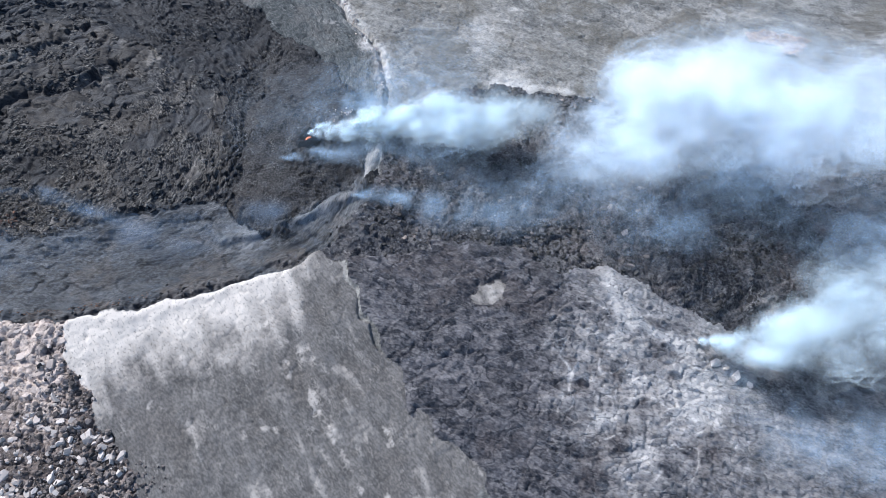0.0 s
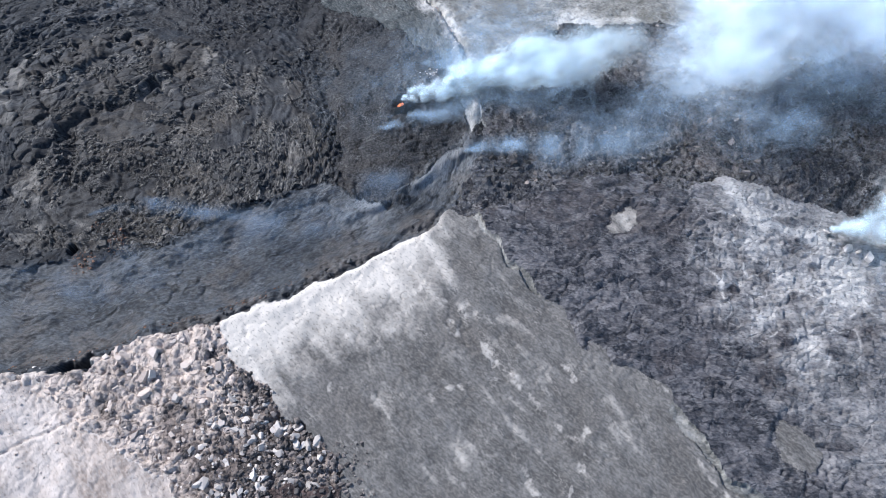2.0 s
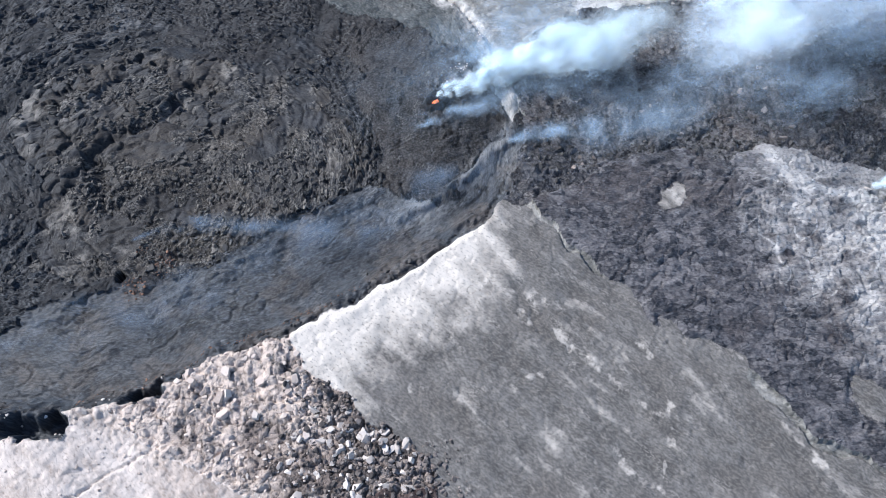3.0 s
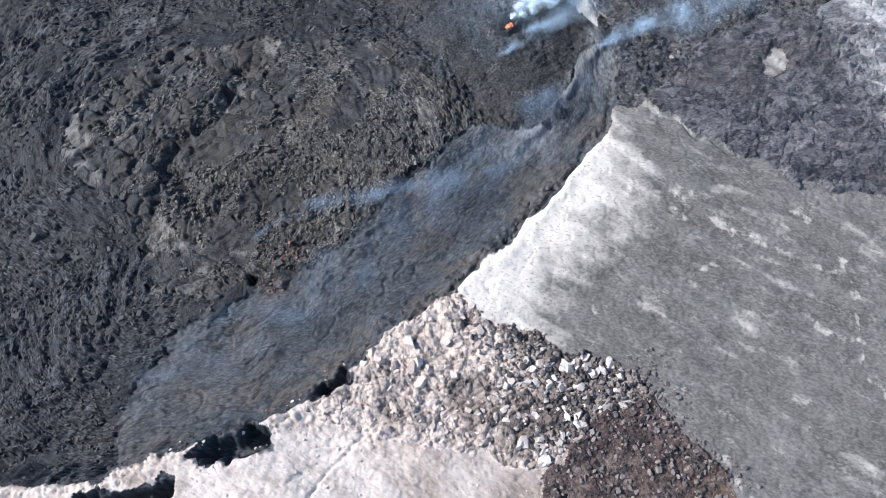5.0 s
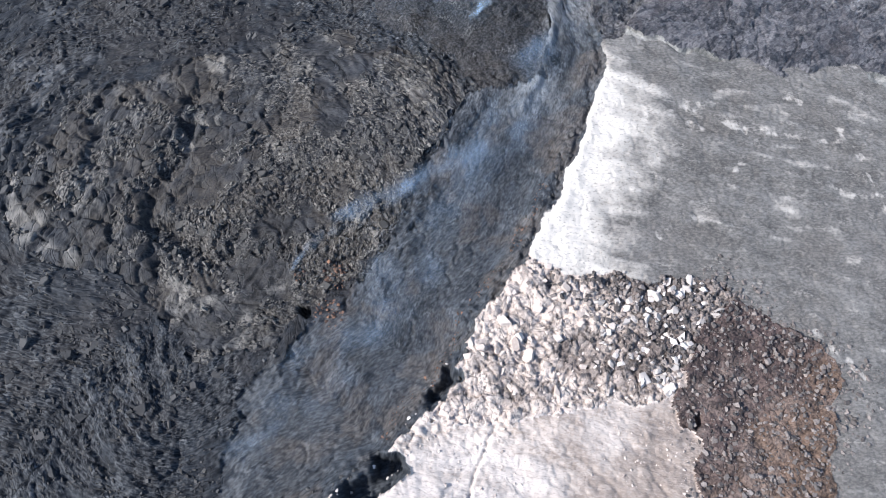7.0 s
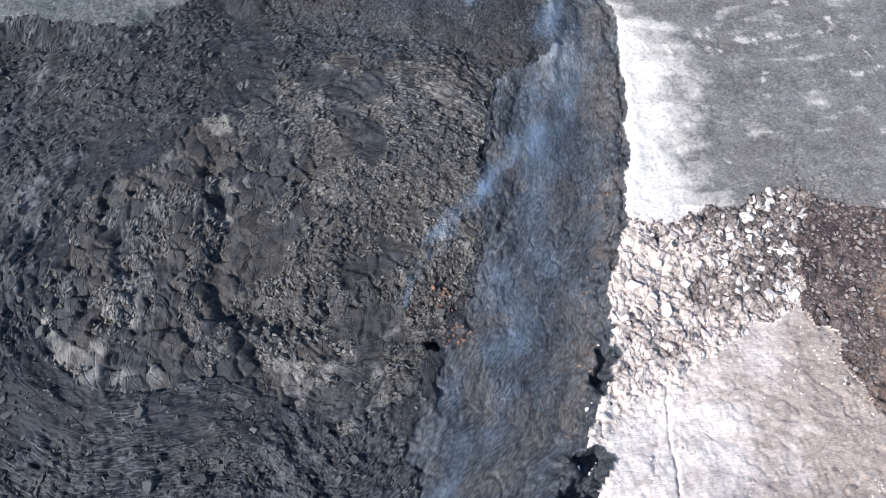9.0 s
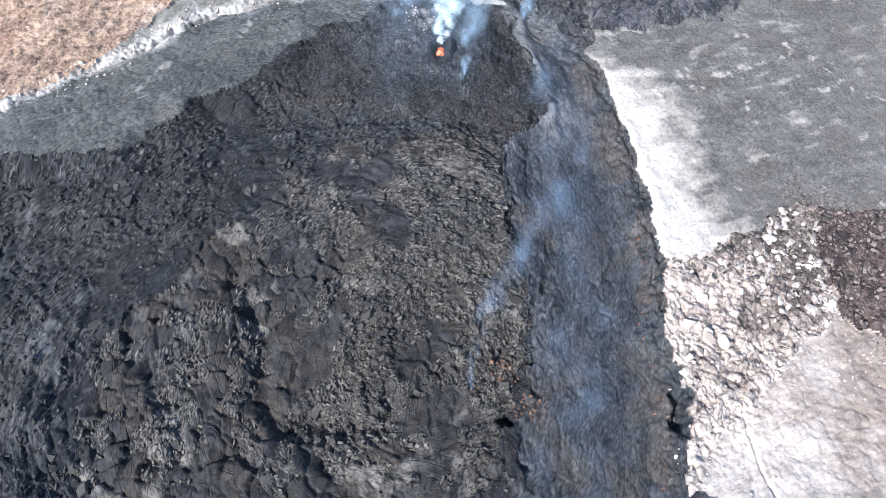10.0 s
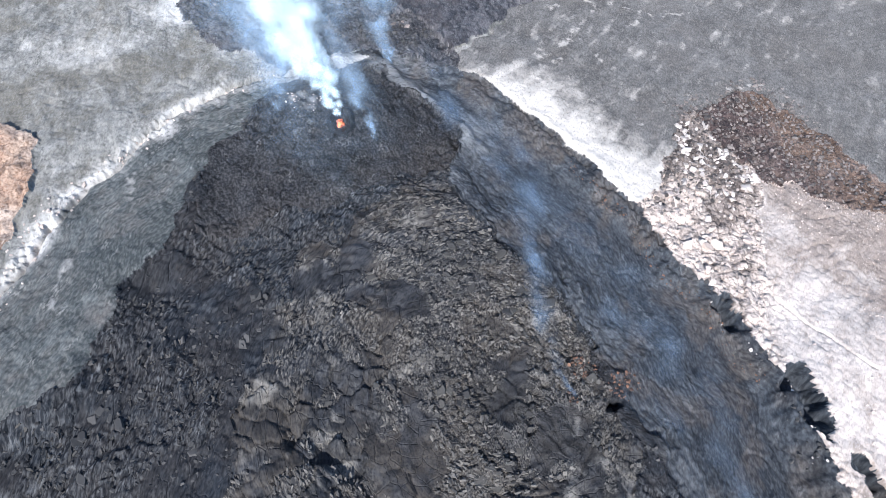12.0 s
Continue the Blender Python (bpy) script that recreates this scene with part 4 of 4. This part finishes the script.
x, y = scatter(40, (-20, -13, 75, 83), lambda x, y, rng: np.hypot(x + 16.8, y - 78.6) < 2.6, 28)
strewn("crusted_stones", x, y, sizes_of(len(x), 0.12, 0.45, 29), "round", PALE_BLOCK, "white-crusted stones on the spatter mound", 30)
x, y = scatter(130, (-76, -66, 54, 67), lambda x, y, rng: np.minimum(np.minimum(np.hypot(x + 71, y - 64.2) * 2.2, np.hypot(x + 72.5, y - 57.6)), np.hypot(x + 68, y - 60.8)) < 2.0, 31)
strewn("rusty_stones", x, y, sizes_of(len(x), 0.15, 0.6, 32), "round", RUST_BLOCK, "rust-coloured hot stones round a gas hole", 33)


# ---- smoke: drifts of soft puffs down the wind ----
BALL = bmesh.new()
bmesh.ops.create_icosphere(BALL, subdivisions=3, radius=1.0)
BALL_V = [v.co.copy() for v in BALL.verts]
BALL_F = np.array([[v.index for v in f.verts] for f in BALL.faces])
BALL.free()


def smoke_billows(name, path, radii, alpha, count, material, label, seed, flat=0.75, shells=5, drawn_out=1.25):
    """A drift of soft puffs along a path, each of nested veils that thin out towards its edge."""
    rng = random.Random(seed)
    verts, faces, veil, base = [], [], [], 0
    for i in range(count):
        s = max(0.0, (i + rng.uniform(-0.4, 0.4)) / (count - 1)) ** 1.05 * (len(path) - 1)
        s = min(max(s, 0.0), len(path) - 1.001)
        a = int(s)
        f = s - a
        c = Vector(path[a]).lerp(Vector(path[a + 1]), f)
        r = radii[a] + (radii[a + 1] - radii[a]) * f
        al = alpha[a] + (alpha[a + 1] - alpha[a]) * f
        c = c + Vector((rng.uniform(-0.3, 0.3), rng.uniform(-0.75, 0.75), rng.uniform(-0.45, 0.45) * flat)) * r
        pr = r * rng.uniform(0.4, 0.8)
        off = Vector((rng.uniform(0, 50), rng.uniform(0, 50), rng.uniform(0, 50)))
        for k in range(shells):
            off = off + Vector((0.35, 0.2, 0.3))
            lump = [1 + 0.5 * noise.noise(v * 1.3 + off) + 0.3 * noise.noise(v * 2.7 + off) for v in BALL_V]
            share = 1 - 0.8 * k / shells
            for v, l in zip(BALL_V, lump):
                verts.append((c.x + v.x * drawn_out * pr * share * l, c.y + v.y * pr * share * l, c.z + v.z * pr * flat * share * l))
            veil += [al * 0.85 * (0.3 + 0.7 * k / (shells - 1))] * len(BALL_V)
            faces.append(BALL_F + base)
            base += len(BALL_V)
    me = mesh_of(name, np.array(verts), np.concatenate(faces))
    attribute(me, "veil", veil)
    me.materials.append(material)
    return tagged(new(name, me), label, "smoke", kind="stuff")


scene.cycles.transparent_max_bounces = 128
smoke_billows("smoke_plume", [(-21.3, 75, 4.2), (-17, 75.1, 5), (-11, 75.6, 5.8), (-4, 75.6, 6.2), (4, 75.4, 6.6), (11, 76, 7.2), (17, 75, 8)], [0.6, 1.7, 2.9, 4.0, 4.8, 4.2, 3.5], [0.3, 0.32, 0.32, 0.3, 0.24, 0.08, 0.02], 84, WHITE_SMOKE, "dense white smoke plume drifting from the glowing vent", 31)
smoke_billows("smoke_cloud", [(17, 66, 8.5), (26, 69, 9), (36, 73, 11), (46, 79, 12), (56, 71, 12), (72, 69, 12), (92, 68, 12)], [4, 7.5, 12, 13, 12, 12, 13], [0.04, 0.07, 0.082, 0.078, 0.066, 0.06, 0.045], 66, PALE_SMOKE, "pale bluish smoke cloud drifting away over the lava field", 32)
smoke_billows("steam_cloud", [(37.5, 41.5, -3.5), (43, 40, -2.5), (50, 41.5, -1), (59, 43.5, 0.5), (72, 45.5, 2), (90, 52, 4)], [0.9, 3.0, 5.2, 7.8, 10, 12], [0.2, 0.18, 0.16, 0.13, 0.11, 0.08], 56, WHITE_SMOKE, "white steam billowing off the bleached lava ground", 37)
smoke_billows("fume_streak", [(-26, 71.5, 2.2), (-23, 71.2, 3), (-18, 70.8, 4), (-12, 70, 5), (-2, 69, 6)], [0.4, 0.9, 1.5, 2.1, 2.8], [0.03, 0.034, 0.03, 0.022, 0.01], 60, THIN_SMOKE, "thin bluish fume streak beside the vent", 41, 0.75, 4, 2.6)
smoke_billows("rim_fume", [(-13.5, 63.5, 3.0), (-10, 63, 3.6), (-5, 61.5, 4), (2, 59.5, 4.2), (12, 58, 4.4)], [0.5, 1.4, 2.4, 3.4, 4.4], [0.05, 0.05, 0.033, 0.026, 0.01], 56, THIN_SMOKE, "thin white fume rising from the crater rim", 43, 0.75, 4, 2.2)
smoke_billows("blue_fume", [(-71, 64.8, 1.4), (-67, 65, 2), (-62, 64, 2.4), (-56, 61, 2.6), (-50, 58, 2.8), (-44, 55.5, 3), (-35, 56, 3.4), (-26, 58, 4), (-14, 61, 5)], [0.4, 0.9, 1.4, 1.8, 2.4, 3.2, 3.6, 3.6, 4], [0.06, 0.055, 0.045, 0.036, 0.03, 0.026, 0.022, 0.018, 0.01], 84, BLUE_HAZE, "thin blue gas haze drifting over the lava sheet", 47, 0.5, 4, 2.0)
smoke_billows("wall_haze", [(-92, 55, 1.5), (-82, 53, 2), (-70, 51.5, 2.4), (-56, 52, 3), (-40, 53.5, 3.6)], [2.0, 4.5, 5.5, 6, 6], [0.015, 0.022, 0.026, 0.022, 0.018], 22, BLUE_HAZE, "faint blue haze lying along the crater wall", 53, 0.4)
smoke_billows("field_haze", [(0, 66, 2), (16, 64, 3), (34, 62, 4), (54, 60, 5), (80, 60, 6)], [5, 9, 11, 13, 15], [0.025, 0.045, 0.06, 0.065, 0.06], 26, THIN_SMOKE, "thin bluish smoke haze over the lava field", 57, 0.45, 3)
smoke_billows("steam_haze", [(40, 34, -4), (50, 30, -4), (62, 28, -3), (80, 30, -2)], [5, 8, 10, 12], [0.02, 0.035, 0.04, 0.03], 16, THIN_SMOKE, "thin steam haze over the lava flow", 61, 0.5, 3)
smoke_billows("vent_fume", [(-17, 82, 3.8), (-13, 81, 5), (-6, 80.5, 6.5), (4, 80, 8)], [1.0, 2.4, 3.8, 5], [0.035, 0.04, 0.035, 0.015], 30, THIN_SMOKE, "faint bluish fume over the spatter mound", 59, 0.75, 4, 2.0)
smoke_billows("mound_haze", [(-34, 76, 4), (-24, 76, 6), (-12, 76, 8), (2, 77, 10)], [4, 8, 11, 13], [0.004, 0.018, 0.05, 0.058], 16, THIN_SMOKE, "thin smoke veil over the vent and the rim", 67, 0.5, 3)


# ---- the vent ----
def spatter_vent():
    """A ragged collar of welded spatter, open to the west, with glowing lava in its throat."""
    base = Vector((VENT[0], VENT[1], float(height_at([VENT[0] + 1.6], [VENT[1]])[0])))
    root = tagged(new("lava_vent"), "black spatter vent with a glowing orange throat", "volcanic vent")
    root.matrix_world = Matrix.Translation(base)
    rng = random.Random(77)
    bm = bmesh.new()
    around, up = 40, 9
    rows = []
    for j in range(up):
        f = j / (up - 1)
        row = []
        for i in range(around):
            w = 2 * math.pi * i / around
            opening = 0.5 + 0.5 * math.cos(w - 2.85)      # 1 on the west-north-west side
            top = 1.7 - 1.6 * opening ** 2.2 + 0.25 * noise.noise((math.cos(w) * 2, math.sin(w) * 2, 3.0))
            prof = math.sin(f * math.pi)
            r = 2.3 - 1.5 * f + 0.25 * noise.noise((math.cos(w) * 3, math.sin(w) * 3, f * 3))
            row.append(bm.verts.new((r * math.cos(w), r * math.sin(w), -0.5 + (top + 0.5) * prof ** 0.8 - 0.8 * max(0.0, f - 0.5))))
        rows.append(row)
    for a, b in zip(rows[:-1], rows[1:]):
        for i in range(around):
            bm.faces.new((a[i], a[(i + 1) % around], b[(i + 1) % around], b[i]))
    me = bpy.data.meshes.new("collar")
    bm.to_mesh(me)
    bm.free()
    flow_of = me.attributes.new("flow", "FLOAT_VECTOR", "POINT")
    flow_of.data.foreach_set("vector", [c for v in me.vertices for c in v.co])
    attribute(me, "loose", np.ones(len(me.vertices)))
    me.materials.append(MOUND)
    collar = new("collar", me)
    collar.parent = root
    bm = bmesh.new()
    ring, centre = [], bm.verts.new((0.1, -0.05, 0.1))
    for i in range(28):
        w = 2 * math.pi * i / 28
        r = 0.56 / max(abs(math.cos(w)), abs(math.sin(w))) ** 0.8 * (1 + 0.3 * noise.noise((math.cos(w) * 1.6, math.sin(w) * 1.6, 9.0)))
        ring.append(bm.verts.new((r * math.cos(w), r * math.sin(w), 0.03 * math.sin(5 * w))))
    for i in range(28):
        bm.faces.new((centre, ring[i], ring[(i + 1) % 28]))
    low = [bm.verts.new((v.co.x * 0.9, v.co.y * 0.9, -0.35)) for v in ring]
    for i in range(28):
        bm.faces.new((ring[i], low[i], low[(i + 1) % 28], ring[(i + 1) % 28]))
    me = bpy.data.meshes.new("molten_lava")
    bm.to_mesh(me)
    bm.free()
    me.materials.append(GLOW)
    pool = tagged(new("molten_lava", me), "glowing orange molten lava")
    pool.parent = root
    pool.matrix_local = pose(-0.1, 0.05, 0.05, -10, -34, 0)
    return root


spatter_vent()


# ---- boulders and crust plates that can be told apart ----
def boulders(count, box, test, lo, hi, seed, protos, material, name, label, group, tilt=0.3, parent=None, power=1.6):
    xs, ys = scatter(count, box, test, seed)
    zs, sz = height_at(xs, ys), sizes_of(len(xs), lo, hi, seed + 1, power)
    rng = random.Random(seed)
    shared = []
    for me in protos:
        m = me.copy()
        m.name = name
        m.materials.append(material)
        shared.append(m)
    for px, py, pz, size in zip(xs, ys, zs, sz):
        ob = new(name, rng.choice(shared))
        ob.matrix_world = pose(px, py, pz + 0.0 * size, degrees_of(rng, tilt), degrees_of(rng, tilt), rng.uniform(0, 360)) @ Matrix.Diagonal((size, size * rng.uniform(0.7, 1.1), size * rng.uniform(0.8, 1.1), 1))
        if parent:
            ob.parent = parent
        else:
            tagged(ob, label, "boulder", group)


def degrees_of(rng, spread_of):
    return math.degrees(rng.gauss(0, spread_of))


boulders(170, (-62, -37, 15, 38), region_test(2, lambda x, y: 0.06 + smooth(11, 4, np.hypot(x + 47.5, (y - 24) * 1.2))), 0.4, 1.7, 51, BLOCKS, WHITE_BLOCK, "boulder", "pale angular volcanic boulder among dark rubble", "boulders on the rubble slope")
boulders(20, (-66, -50, 33, 43), region_test(2), 0.7, 2.2, 53, BLOCKS, PALE_BLOCK, "boulder", "pale block broken off the crater rim above", "blocks under the crater rim")
boulders(240, (-96, -34, 57, 114), region_test(8, clumps(7, 305), True), 0.6, 1.9, 55, FLAT_STONES, PLATE_ROCK, "crust_plate", "", "", 0.22, GROUND["lava_crust"], 2.0)
for px, py, size, turn in ((39.6, 39.6, 1.7, 20), (42.6, 37.9, 1.9, 75), (37.2, 42.4, 1.1, 130), (41.2, 38.9, 1.0, 200), (44.6, 37.0, 1.2, 310)):
    me = BLOCKS[int(turn) % 10].copy()
    me.materials.append(WHITE_BLOCK)
    ob = tagged(new("boulder", me), "whitened boulder beside the steaming ground", "boulder", "boulders at the steam vent")
    ob.matrix_world = pose(px, py, float(height_at([px], [py])[0]) + 0.1 * size, 8, -6, turn) @ Matrix.Diagonal((size, size, size, 1))
boulders(40, (-78, -50, 24, 43), region_test(2), 0.5, 1.5, 57, BLOCKS, PALE_BLOCK, "stone", "", "", 0.15, GROUND["rubble_slope"])
boulders(150, (-62, -38, -2, 20), region_test(4), 0.35, 1.0, 59, BLOCKS, TALUS_BLOCK, "stone", "", "", 0.3, GROUND["scoria_slope"])
boulders(140, (-46, -8, 70, 140), lambda x, y, rng: line_distance([(-10, 87), (-11.5, 96), (-16, 104), (-20, 112.5), (-27, 119), (-36, 130)], x, y) < 0.5 + 1.2 * smooth(108, 118, y), 0.35, 1.1, 63, BLOCKS, PALE_BLOCK, "stone", "", "", 0.3, GROUND["crater_terrace"])
boulders(220, (-110, -40, 60, 135), region_test(7, clumps(6, 306)), 0.7, 2.2, 65, FLAT_STONES, DARK_BLOCK, "lava_plate", "", "", 0.25, GROUND["crater_floor"])
boulders(120, (-10, 50, 52, 90), region_test(6, clumps(6, 307)), 0.6, 1.8, 67, FLAT_STONES, TALUS_BLOCK, "lava_plate", "", "", 0.3, GROUND["lava_field"])
